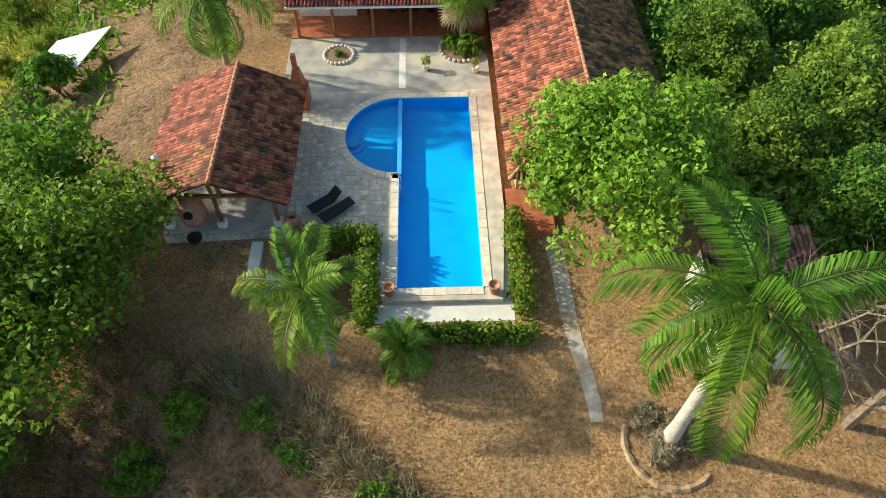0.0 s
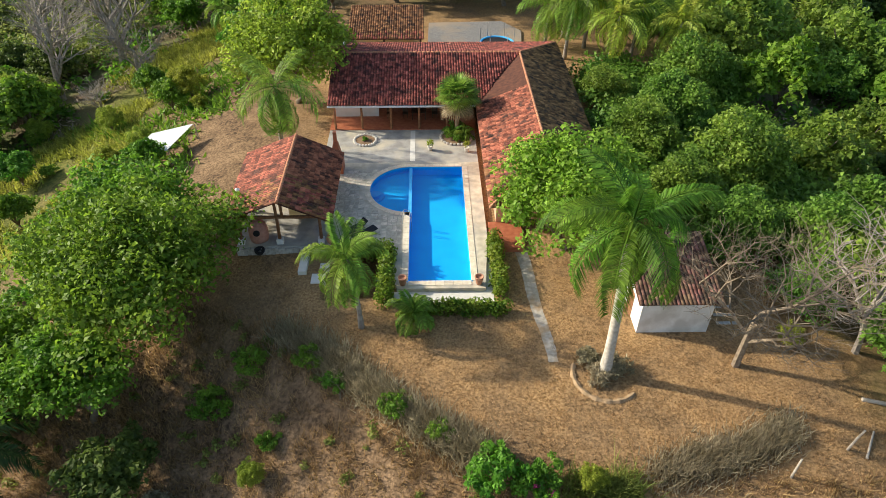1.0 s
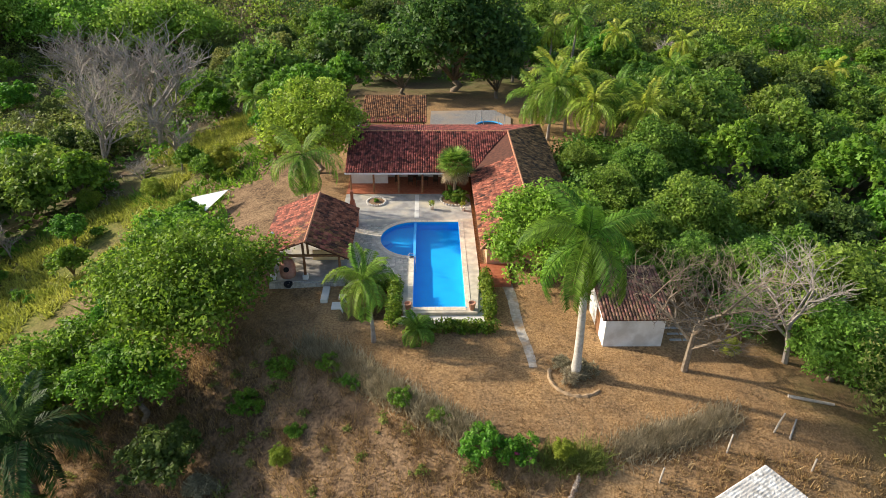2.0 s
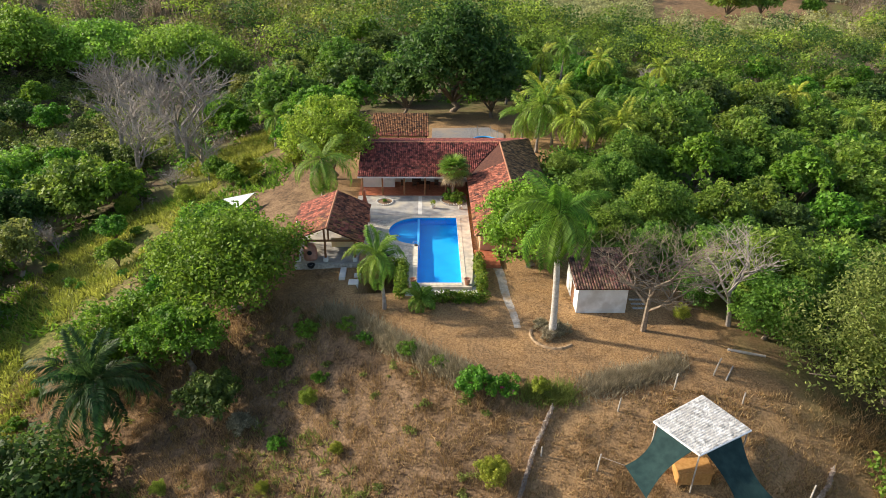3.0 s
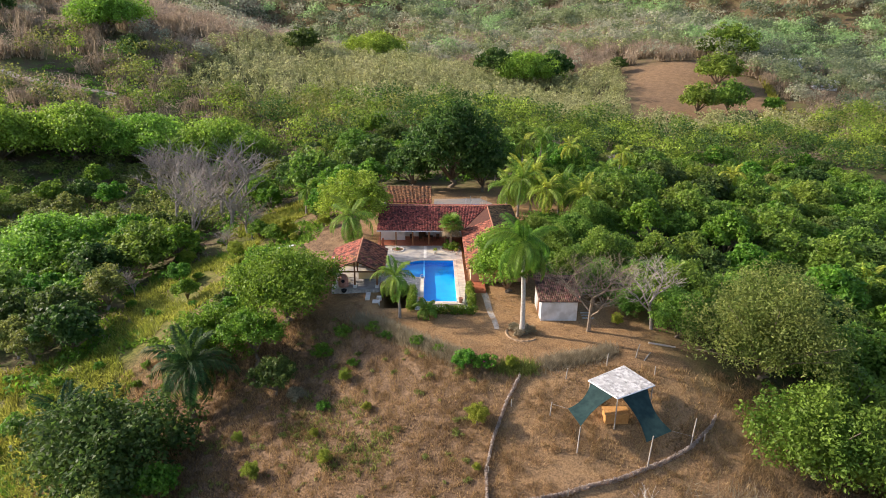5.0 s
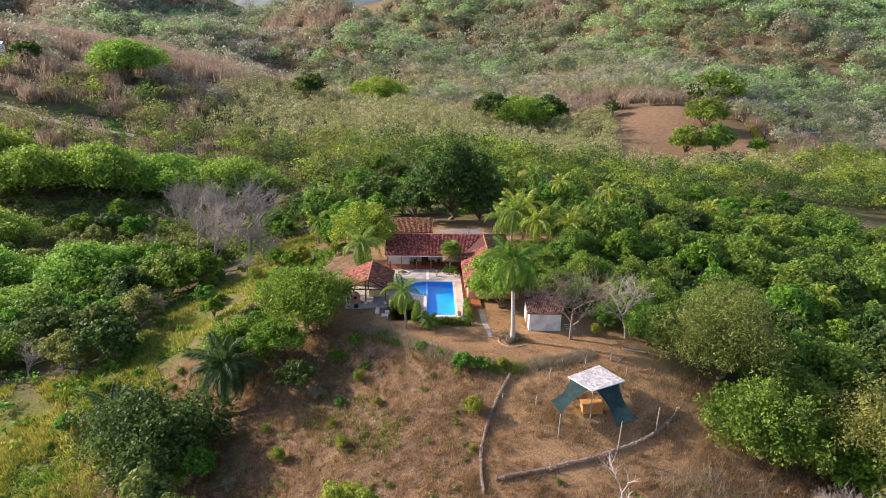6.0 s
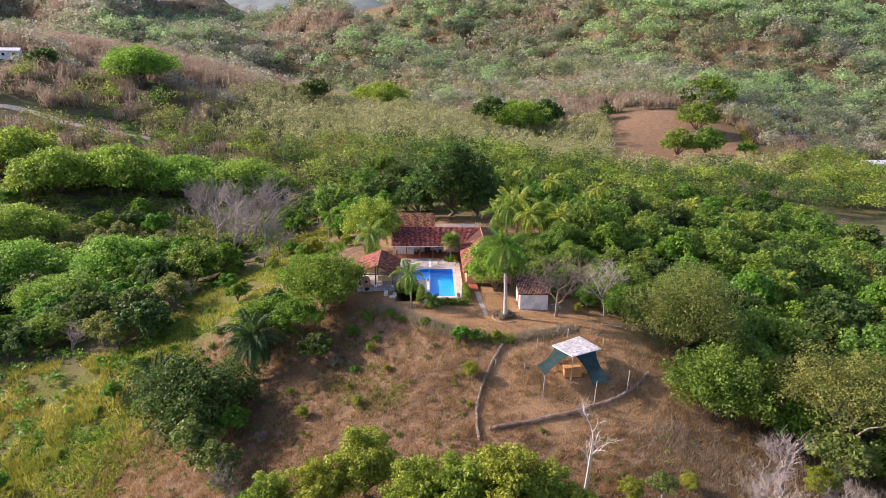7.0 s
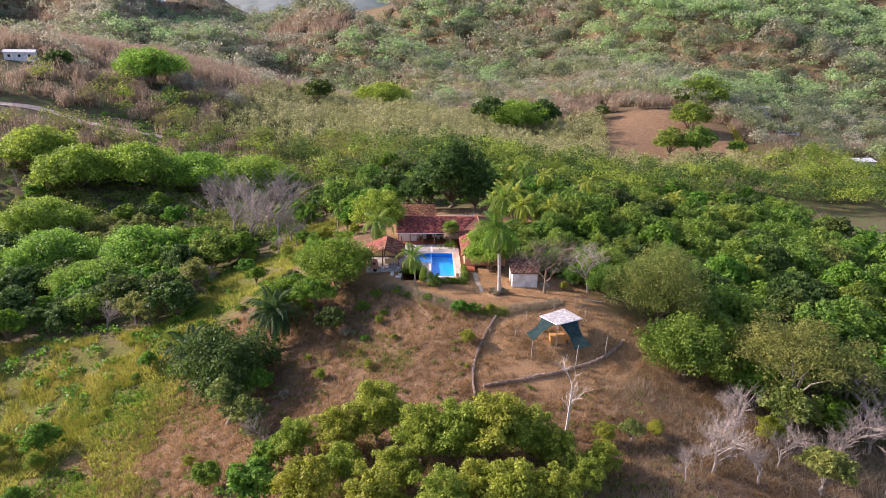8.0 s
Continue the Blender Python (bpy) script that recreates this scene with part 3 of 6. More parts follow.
def build_hut():
    hut = thing("garden_hut", "open-sided hut with a red clay tile roof", "hut")
    x0, xm, x1, y0, y1, ze, zr = -13.75, -10.0, -6.7, 20.75, 29.5, 2.3, 3.85
    roof = part("roof", Geo().poly([(x0, y0, ze), (xm, y0, zr), (xm, y1, zr), (x0, y1, ze)][::-1], 0.08).poly([(xm, y0, zr), (x1, y0, ze), (x1, y1, ze), (xm, y1, zr)], 0.08), "under", hut)
    roof_plane(roof, [(x0, y1, ze), (x0, y0, ze), (xm, y0, zr), (xm, y1, zr)], 150, 1)
    roof_plane(roof, [(x1, y0, ze), (x1, y1, ze), (xm, y1, zr), (xm, y0, zr)], 150, 2)
    ridge_line(roof, (xm, y0, zr), (xm, y1, zr))
    part("floor_slab", Geo().box(-13.3, -7.3, 21.1, 29.3, -0.6, 0.04), "patio", hut)
    for x in (-13.0, -10.4, -7.6):
        for y in (21.5, 25.2, 29.0):
            if x == -10.4 and y == 25.2:
                continue
            top = ze + 0.1 + (zr - ze) * (1 - abs(x - xm) / 3.6) - 0.15
            part("post", Geo().tube([(x, y, 0.3), (x + 0.03, y, top * 0.6), (x, y, top)], [0.12, 0.1, 0.1], 9), "wood", hut, smooth=True)
            soft_box("post_base", x - 0.22, x + 0.22, y - 0.2, y + 0.2, 0.0, 0.42, "white", hut)
    for y in (21.5, 29.0):
        part("tie_beam", Geo().box(x0 + 0.3, x1 - 0.3, y - 0.08, y + 0.08, 2.12, 2.28), "wood", hut)
        part("king_post", Geo().box(xm - 0.08, xm + 0.08, y - 0.07, y + 0.07, 2.28, 3.7), "wood", hut)
    for x in (x0 + 0.35, x1 - 0.35):
        part("eave_beam", Geo().box(x - 0.07, x + 0.07, y0 + 0.2, y1 - 0.2, 2.18, 2.34), "wood", hut)
    part("back_wall", Geo().box(-13.0, -7.6, 28.9, 29.06, 0.04, 2.1), "cream", hut, "cream plastered back wall")
    part("gable_wall", Geo().add([(-12.6, 26.4, 2.3), (-7.2, 26.4, 2.3), (xm, 26.4, 3.68), (-12.6, 26.5, 2.3), (-7.2, 26.5, 2.3), (xm, 26.5, 3.68)], [(0, 1, 2), (5, 4, 3), (0, 3, 4, 1), (1, 4, 5, 2), (2, 5, 3, 0)]), "cream", hut, "cream painted gable")
    part("low_wall", Geo().box(-10.2, -7.6, 24.3, 24.5, 0.04, 0.95), "cream", hut)
    g = Geo().tube([(-13.0, 22.9, 2.5), (-13.0, 22.9, 3.5)], [0.07, 0.07], 8)
    part("flue", g, "metal", hut, "grey metal flue")
    part("flue_cap", Geo().lathe(-13.0, 22.9, [(0.15, 3.42), (0.16, 3.5), (0.03, 3.6)], 10), "tarp_white", hut)
    g = Geo()
    rr = random.Random(4)
    for i in range(26):
        x = -13.3 + i * 0.235
        g.box(x + 0.01, x + 0.22, 20.9 + rr.uniform(0, 0.05), 21.1, -0.6, -0.05 + rr.uniform(-0.05, 0.05))
    part("stone_edge", g, "rock", hut, "rough stone edging")
    oven = thing("clay_oven", "rounded pink clay oven under the hut roof", "oven")
    part("dome", Geo().lathe(-11.9, 22.0, [(0.62, 0.04), (0.66, 0.4), (0.66, 0.8), (0.58, 1.2), (0.4, 1.5), (0.18, 1.64), (0.02, 1.68)], 18), "clay_pink", oven, smooth=True)
    part("mouth", Geo().tube([(-11.85, 21.3, 0.95), (-11.87, 21.42, 0.95)], [0.22, 0.22], 12), "black", oven, "black disc as the oven mouth")
    urn = thing("clay_urn", "large round terracotta urn beside the hut", "urn")
    part("body", Geo().lathe(-6.85, 21.35, [(0.2, 0.03), (0.36, 0.25), (0.4, 0.5), (0.3, 0.75), (0.24, 0.8), (0.27, 0.84), (0.2, 0.82), (0.15, 0.6)], 16), "clay", urn, smooth=True)
    brz = thing("fire_bowl", "black metal fire bowl on the ground", "fire bowl")
    part("bowl", Geo().lathe(-11.7, 20.75, [(0.2, 0.0), (0.34, 0.2), (0.36, 0.38), (0.3, 0.36), (0.1, 0.2)], 14), "black", brz, smooth=True, m=pose(0, 0, -0.3))
    chim = thing("brick_oven", "stepped red brick barbecue behind the hut", "barbecue")
    part("base", Geo().box(-7.9, -6.9, 30.0, 31.2, 0, 1.3), "terracotta", chim)
    part("hood", Geo().add([(-7.8, 30.1, 1.3), (-7.0, 30.1, 1.3), (-7.0, 31.1, 1.3), (-7.8, 31.1, 1.3), (-7.55, 30.5, 2.5), (-7.2, 30.5, 2.5), (-7.2, 30.9, 2.5), (-7.55, 30.9, 2.5)], [(0, 1, 5, 4), (1, 2, 6, 5), (2, 3, 7, 6), (3, 0, 4, 7), (4, 5, 6, 7)]), "terracotta", chim)
    part("chimney", Geo().box(-7.5, -7.25, 30.55, 30.85, 2.5, 3.4), "terracotta", chim)


def build_house():
    house = thing("main_house", "single-storey white house with a red clay tile roof and veranda", "house")
    ze, zr = 2.45, 4.25
    xl, xc, xr, xR, yf, yr, yb, yn, yh = -8.7, 3.85, 8.1, 12.55, 36.8, 43.4, 50.0, 22.0, 26.2
    A = [(xl, yf, ze), (xc, yf, ze), (xr, yr, zr), (xl, yr, zr)]
    B = [(xc, yf, ze), (xc, yn, ze), (xr, yh, zr), (xr, yr, zr)]
    C = [(xc, yn, ze), (xR, yn, ze), (xr, yh, zr)]
    D = [(xR, yn, ze), (xR, yb, ze), (xr, yr, zr), (xr, yh, zr)]
    E = [(xR, yb, ze), (xl, yb, ze), (xl, yr, zr), (xr, yr, zr)]
    g = Geo()
    for p in (A, B, C, D, E):
        g.poly(p, 0.1)
    roof = part("roof", g, "under", house)
    for k, (p, c) in enumerate(((A, 0), (B, 210), (C, 70), (D, 20), (E, 0))):
        roof_plane(roof, p, c, 10 + k)
    for a, b in (((xl, yr, zr), (xr, yr, zr)), ((xr, yh, zr), (xr, yr, zr)), ((xc, yn, ze), (xr, yh, zr)), ((xR, yn, ze), (xr, yh, zr)), ((xR, yb, ze), (xr, yr, zr))):
        ridge_line(roof, a, b)
    part("gutter", Geo().box(xl, xc - 0.1, yf - 0.12, yf + 0.02, ze - 0.16, ze - 0.02), "tarp_white", house, "white eave board")
    part("eave_trim", Geo().box(xc - 0.08, xc + 0.04, yn, yf, ze - 0.12, ze), "salmon", house)
    part("veranda_floor", Geo().box(xl, 3.9, 37.0, 41.2, -0.4, 0.05), "terracotta", house, "red tiled veranda floor")
    g = Geo()
    g.box(xl + 0.3, -4.6, 39.4, 39.6, 0.05, 3.0)
    g.box(xl + 0.3, 4.3, 41.0, 41.2, 0.05, 3.4).box(xl + 0.3, xl + 0.5, 41.2, 49.4, 0.0, 3.0).box(xl + 0.3, 12.0, 49.2, 49.4, 0, 2.5)
    part("front_wall", g, "white", house)
    g = Geo()
    g.box(4.45, 4.65, 23.6, 41, 0, 2.6).box(4.65, 11.9, 23.6, 23.8, 0, 2.6).box(11.7, 11.9, 23.8, 49.2, -0.3, 2.6)
    part("wing_wall", g, "salmon", house, "salmon plastered wing wall")
    for x in (-8.2, -5.9, -3.4, -1.0, 1.4):
        part("post", Geo().tube([(x, 37.15, 0.05), (x, 37.15, 2.5)], [0.1, 0.1], 8), "wood", house)
    part("door", Geo().box(-2.6, -1.5, 40.93, 41.0, 0.05, 2.1), "wood_dark", house)
    part("window", Geo().box(-0.6, 1.2, 40.93, 41.0, 0.9, 2.0), "black", house)
    part("porch_floor", Geo().box(3.9, 6.2, 20.6, 23.6, -0.4, 0.02), "terracotta", house)
    for x in (-3.9, -2.5, 0.1):
        ch = thing("veranda_chair", "dark wooden chair on the veranda", "chair", "veranda chairs")
        part("seat", Geo().box(x, x + 0.5, 39.0, 39.5, 0.42, 0.48), "wood_dark", ch)
        part("backrest", Geo().box(x, x + 0.5, 39.46, 39.52, 0.48, 0.98), "wood_dark", ch)
        for a in (x + 0.03, x + 0.43):
            for b in (39.02, 39.44):
                part("leg", Geo().box(a, a + 0.04, b, b + 0.04, 0.05, 0.42), "wood_dark", ch)
    tb = thing("veranda_table", "dark wooden table on the veranda", "table")
    part("tabletop", Geo().box(-1.7, -0.4, 38.6, 39.5, 0.74, 0.79), "wood_dark", tb)
    for a in (-1.65, -0.5):
        for b in (38.65, 39.4):
            part("leg", Geo().box(a, a + 0.06, b, b + 0.06, 0.05, 0.74), "wood_dark", tb)


def build_carport():
    cp = thing("outbuilding", "outbuilding with a clay tile roof and ochre wall", "outbuilding")
    A = [(-8.3, 51.4, 2.35), (-0.6, 51.4, 2.35), (-0.6, 57.8, 3.5), (-8.3, 57.8, 3.5)]
    roof = part("roof", Geo().poly(A, 0.1), "under", cp)
    roof_plane(roof, A, 120, 31)
    part("back_wall", Geo().box(-8.0, -0.9, 56.8, 57.0, -0.3, 3.1), "cream", cp, "ochre plastered wall")
    part("side_wall", Geo().box(-3.0, -0.9, 53.0, 53.2, -0.3, 2.4), "cream", cp)
    for x in (-8.0, -4.6, -0.9):
        part("post", Geo().box(x - 0.1, x + 0.1, 51.6, 51.8, -0.3, 2.3), "wood_dark", cp)
    yard = Geo().poly([(-0.3, 51.0, -0.2), (9.5, 51.0, -0.2), (10.5, 60.0, -0.2), (8.5, 63.0, -0.2), (0.0, 62.6, -0.2)], 0.3)
    tagged(part("gravel_yard", yard, "gravel"), "grey gravel yard behind the house", "yard", kind="structure")
    tr = thing("trampoline", "round trampoline with a dark mat and blue pad", "trampoline")
    cx, cy = 7.2, 54.4
    part("mat", Geo().lathe(cx, cy, [(1.6, 0.62), (1.6, 0.65), (0.0, 0.65)], 22), "black", tr)
    ring = [(cx + 1.75 * math.cos(a), cy + 1.75 * math.sin(a), 0.65) for a in (2 * math.pi * i / 24 for i in range(25))]
    part("pad", Geo().tube(ring, [0.13] * 25, 6), "pool_rim", tr, "blue edge pad")
    for i in range(6):
        a = math.pi * i / 3
        x, y = cx + 1.8 * math.cos(a), cy + 1.8 * math.sin(a)
        part("pole", Geo().tube([(x, y, -0.25), (x, y, 2.3)], [0.03, 0.03], 6), "metal", tr)


def build_shed():
    sh = thing("white_shed", "small white plastered shed with a clay tile roof", "shed")
    x0, x1, y0, y1 = 11.9, 16.1, 13.0, 17.6
    zb = -0.55
    g = Geo()
    g.box(x0, x1, y0, y0 + 0.2, zb, 2.18).box(x0, x0 + 0.2, y0 + 0.2, y1, zb, 2.3).box(x1 - 0.2, x1, y0 + 0.2, y1, zb, 2.3).box(x0 + 0.2, x1 - 0.2, y1 - 0.2, y1, zb, 2.9)
    part("wall", g, "white", sh)
    A = [(x0 - 0.3, y0 - 0.25, 2.2), (x1 + 0.45, y0 - 0.25, 2.2), (x1 + 0.45, y1 + 0.5, 3.25), (x0 - 0.3, y1 + 0.5, 3.25)]
    roof = part("roof", Geo().poly(A, 0.1), "under", sh)
    roof_plane(roof, A, 280, 41, material="tile_old")
    part("side_gable", Geo().add([(x0, y0 + 0.2, 2.1), (x0, y1, 2.3), (x0, y1, 3.0), (x0, y0 + 0.2, 2.16), (x0 + 0.18, y0 + 0.2, 2.1), (x0 + 0.18, y1, 2.3), (x0 + 0.18, y1, 3.0), (x0 + 0.18, y0 + 0.2, 2.16)], [(3, 2, 1, 0), (4, 5, 6, 7), (3, 7, 6, 2)]), "white", sh)
    part("door", Geo().box(x0 - 0.03, x0 + 0.03, 14.4, 15.4, zb + 0.1, 1.4), "wood", sh)
    slab = Geo().box(10.7, 18.3, 12.2, 18.2, -0.9, -0.5)
    tagged(part("shed_slab", slab, "pathway"), "worn cement slab round the shed", "slab", kind="structure")
    rng = random.Random(8)
    edge = thing("stone_edging", "row of small stones along the shed slab", "edging")
    for i in range(34):
        x = 10.7 + i * 0.225
        part("stone", Geo().lathe(x, 12.12, [(0.09, -0.75), (0.12, -0.55), (0.1, -0.44 + rng.uniform(-0.03, 0.03)), (0.02, -0.4)], 6), "rock", edge)
    pile = thing("block_pile", "pile of grey concrete blocks beside the shed", "blocks")
    for k in range(9):
        x, y, z = 17.0 + 0.45 * (k % 3) + rng.uniform(-0.05, 0.05), 13.6 + 0.7 * (k // 3), -0.5
        part("block", Geo().box(x, x + 0.4, y, y + 0.2, z, z + 0.2), "rock", pile)


build_hut()
build_house()
build_carport()
build_shed()


# ---------------------------------------------------------------- palms
def frond_mesh(name, L, droop, width, material, n=44, seed=0, stiff=0.25, lw=0.045):
    """A feather leaf along +x that rises, then droops."""
    rng = random.Random(seed)
    pts, ang = [Vector((0, 0, 0))], 0.35
    steps = 12
    for i in range(steps):
        ang -= droop / steps * (0.5 + i / steps)
        pts.append(pts[-1] + Vector((math.cos(ang), 0, math.sin(ang))) * L / steps)
    g = Geo().tube(pts, [0.05 * (1 - 0.85 * i / steps) for i in range(steps + 1)], 4)
    for i in range(n):
        s = 0.1 + 0.89 * i / (n - 1)
        k = s * steps
        i0 = min(int(k), steps - 1)
        p = pts[i0].lerp(pts[i0 + 1], k - i0)
        t = (pts[i0 + 1] - pts[i0]).normalized()
        up = Vector((0, 1, 0)).cross(t) * -1
        ln = width * (0.45 + 0.75 * math.sin(math.pi * min(1, s * 0.8 + 0.15))) * rng.uniform(0.85, 1.1)
        for side in (-1, 1):
            d = (Vector((0, side, 0)) * 0.85 + t * 0.55 + up * rng.uniform(-0.1, stiff)).normalized()
            mid = p + d * ln * 0.5
            tip = p + d * ln * 0.8 - Vector((0, 0, ln * rng.uniform(0.35, 0.75)))
            w = t * lw * rng.uniform(0.8, 1.2)
            g.add([p, mid + w, tip, mid - w], [(0, 1, 2, 3)])
    return g.mesh(name, M[material])


def palm(name, label, x, y, z, h, lean, count, L, width, material, seed, r=0.16, trunk="bark_grey", bottom=-50, top=70, dead=0, shaft=None, n=44, lw=0.045, group=""):
    rng = random.Random(seed)
    pl = thing(name, label, "palm tree", group, m=pose(x, y, z))
    top_p = Vector((lean[0], lean[1], h))
    path = [Vector((lean[0] * s * s, lean[1] * s * s, h * s - (0.4 if s == 0 else 0))) for s in (0, 0.08, 0.2, 0.35, 0.5, 0.65, 0.8, 0.92, 1.0)]
    part("trunk", Geo().tube(path, [r * 1.7, r * 1.4, r * 1.15, r * 1.1, r * 1.05, r, r * 0.95, r * 0.9, r * 0.8], 10), trunk, pl, smooth=True)
    if shaft:
        part("crownshaft", Geo().tube([top_p - Vector((0, 0, 0.1)), top_p + Vector((0, 0, 0.5)), top_p + Vector((0, 0, 1.2))], [r * 1.05, r * 1.2, r * 0.5], 10), shaft, pl, "smooth green crownshaft", True)
        top_p = top_p + Vector((0, 0, 1.0))
    kinds = [frond_mesh("frond", L * f, d, width, material, n, seed + k, lw=lw) for k, (f, d) in enumerate(((1.0, 1.7), (0.95, 2.3), (0.8, 1.0)))]
    for i in range(count):
        a = i * 137.5 + rng.uniform(-14, 14)
        f = i / max(1, count - 1)
        e = bottom + (top - bottom) * f ** 1.1 + rng.uniform(-8, 8)
        k = kinds[2] if f > 0.8 else rng.choice(kinds[:2])
        link("frond", k, pl, m=Matrix.Translation(top_p) @ pose(0, 0, 0, 0, 0, a) @ pose(0, 0, 0, 0, -e + 15, 0) @ pose(0, 0, 0, rng.uniform(-18, 18), 0, 0))
    if dead:
        km = frond_mesh("dead_frond", L * 0.7, 1.2, width * 0.6, "palm_dead", n, seed + 9)
        for i in range(dead):
            link("dead_frond", km, pl, "dry brown hanging frond" if i == 0 else "", m=Matrix.Translation(top_p) @ pose(0, 0, 0, 0, 0, i * 360 / dead + rng.uniform(-20, 20)) @ pose(0, 0, 0, 0, 80, 0))
    return pl


def fan_palm(x, y, h, R, count, seed):
    rng = random.Random(seed)
    pl = thing("fan_palm", "fan palm with a skirt of dry leaves in a patio bed", "palm tree", m=pose(x, y, 0))
    part("trunk", Geo().tube([(0, 0, -0.3), (0, 0, h * 0.5), (0, 0, h)], [0.2, 0.16, 0.15], 9), "bark", pl, smooth=True)
    def fan(mname):
        g = Geo().tube([(0, 0, 0), (R * 0.55, 0, 0.12)], [0.025, 0.015], 4)
        for k in range(22):
            a = radians(-118 + 236 * k / 21)
            d = Vector((math.cos(a), math.sin(a), 0))
            b = Vector((R * 0.55, 0, 0.12))
            w = Vector((-d.y, d.x, 0)) * 0.055
            ln = R * 0.62
            g.add([b, b + d * ln * 0.55 + w, b + d * ln - Vector((0, 0, 0.22)), b + d * ln * 0.55 - w], [(0, 1, 2, 3)])
        return g.mesh("fan_leaf", M[mname])
    live, dry = fan("palm"), fan("palm_dead")
    for i in range(count):
        e = -10 + 85 * (i / count)
        link("fan_leaf", live, pl, m=pose(0, 0, h) @ pose(0, 0, 0, 0, 0, i * 137.5) @ pose(0, 0, 0, rng.uniform(-15, 15), -e, 0))
    for i in range(9):
        link("dry_leaf", dry, pl, m=pose(0, 0, h - 0.15) @ pose(0, 0, 0, 0, 0, i * 137.5) @ pose(0, 0, 0, rng.uniform(-15, 15), 25 + 30 * rng.random(), 0))


palm("royal_palm", "tall royal palm with a pale smooth trunk on the lawn", 9.35, 9.9, gz(9.35, 9.9), 9.9, (-0.5, -0.4), 16, 4.9, 1.1, "palm_royal", 11, r=0.24, trunk="royal_trunk", bottom=-50, top=72, shaft="palm", n=78, lw=0.04)
palm("coconut_palm", "small coconut palm with a bent trunk beside the hedge", -4.4, 13.8, gz(-4.4, 13.8), 5.0, (-0.55, 0.5), 15, 3.3, 0.8, "palm", 12, r=0.13, bottom=-50, top=75, dead=2)
palm("areca_palm", "low feathery palm in front of the pool hedge", -1.3, 14.0, gz(-1.3, 14), 0.9, (0, 0), 15, 1.9, 0.5, "palm", 13, r=0.09, bottom=-15, top=80)
palm("coconut_palm", "coconut palm with hanging yellowed fronds behind the hut", -12.4, 34.5, gz(-12.4, 34.5), 6.6, (0.5, -1.4), 18, 4.7, 1.0, "palm", 14, r=0.16, bottom=-70, top=65, dead=3)
fan_palm(2.2, 36.0, 3.5, 1.9, 32, 15)
palm("coconut_palm", "dark feathery palm on the dry slope", -27.0, 6.5, gz(-27, 6.5), 6.6, (0.4, 0.4), 24, 6.0, 1.1, "palm_dark", 16, r=0.34, trunk="bark", bottom=-35, top=80, dead=6, n=40, lw=0.08)
palm("coconut_palm", "dark feathery palm among the slope trees", -39.5, 4.5, gz(-39.5, 4.5), 5.2, (0, 0), 22, 5.6, 1.0, "palm_dark", 17, r=0.34, trunk="bark", bottom=-30, top=80, n=40, lw=0.08)
YELLOW = ((14.2, 52.5, 5.5), (16.8, 55.5, 6.0), (18.0, 49.5, 4.6), (21.0, 52.0, 5.0), (15.0, 58.5, 5.6), (24.0, 49.0, 4.4), (12.6, 56.0, 3.4))
for k, (x, y, h) in enumerate(YELLOW):
    palm("coconut_palm", "yellow-green coconut palm behind the house", x, y, gz(x, y), h + 1.2, (0.4, -0.3), 18, 4.8, 1.0, "palm_yellow" if k % 3 else "palm", 20 + k, bottom=-50, top=75, n=26, lw=0.08, group="palms behind the house")
for k, (x, y, h) in enumerate(((17.5, 75, 9), (22, 80, 10), (27, 76, 8.5), (13, 80, 9.5), (62, 78, 8), (68, 70, 7), (58, 26, 6), (31, 62, 7), (40, 84, 8), (-24, 64, 5))):
    palm("coconut_palm", "tall coconut palm in the woods", x, y, gz(x, y), h, (0.5, -0.3), 14, 3.4, 0.8, "palm" if k % 2 else "palm_yellow", 40 + k, bottom=-55, top=75, n=22, lw=0.1, group="palms in the woods")


# ---------------------------------------------------------------- trees
def crown_shape(rng, H, R, flat, count, base=0.38):
    """Clumps of foliage, larger inside and smaller ones standing out from the outline."""
    count = int(count * 2.2)
    out = rng.random((count, 1)) ** 0.55
    c = unit(rng.normal(size=(count, 3))) * (0.25 + 0.68 * out)
    c[:, 2] = np.abs(c[:, 2]) - 0.22
    lobes = 1 + 0.18 * np.sin(3 * np.arctan2(c[:, 1], c[:, 0]) + rng.uniform(0, 6)) + 0.1 * rng.normal(size=count)
    rad = R * rng.uniform(0.12, 0.24, count) * (1.45 - 0.6 * out[:, 0])
    cen = np.stack((c[:, 0] * R * lobes, c[:, 1] * R * lobes, H * base + (H * (1 - base)) * flat * (0.36 + 0.68 * c[:, 2]) + H * (1 - base) * (1 - flat) * 0.8), -1)
    radii = np.stack((rad, rad, rad * (0.5 + 0.35 * flat)), -1)
    return cen, radii


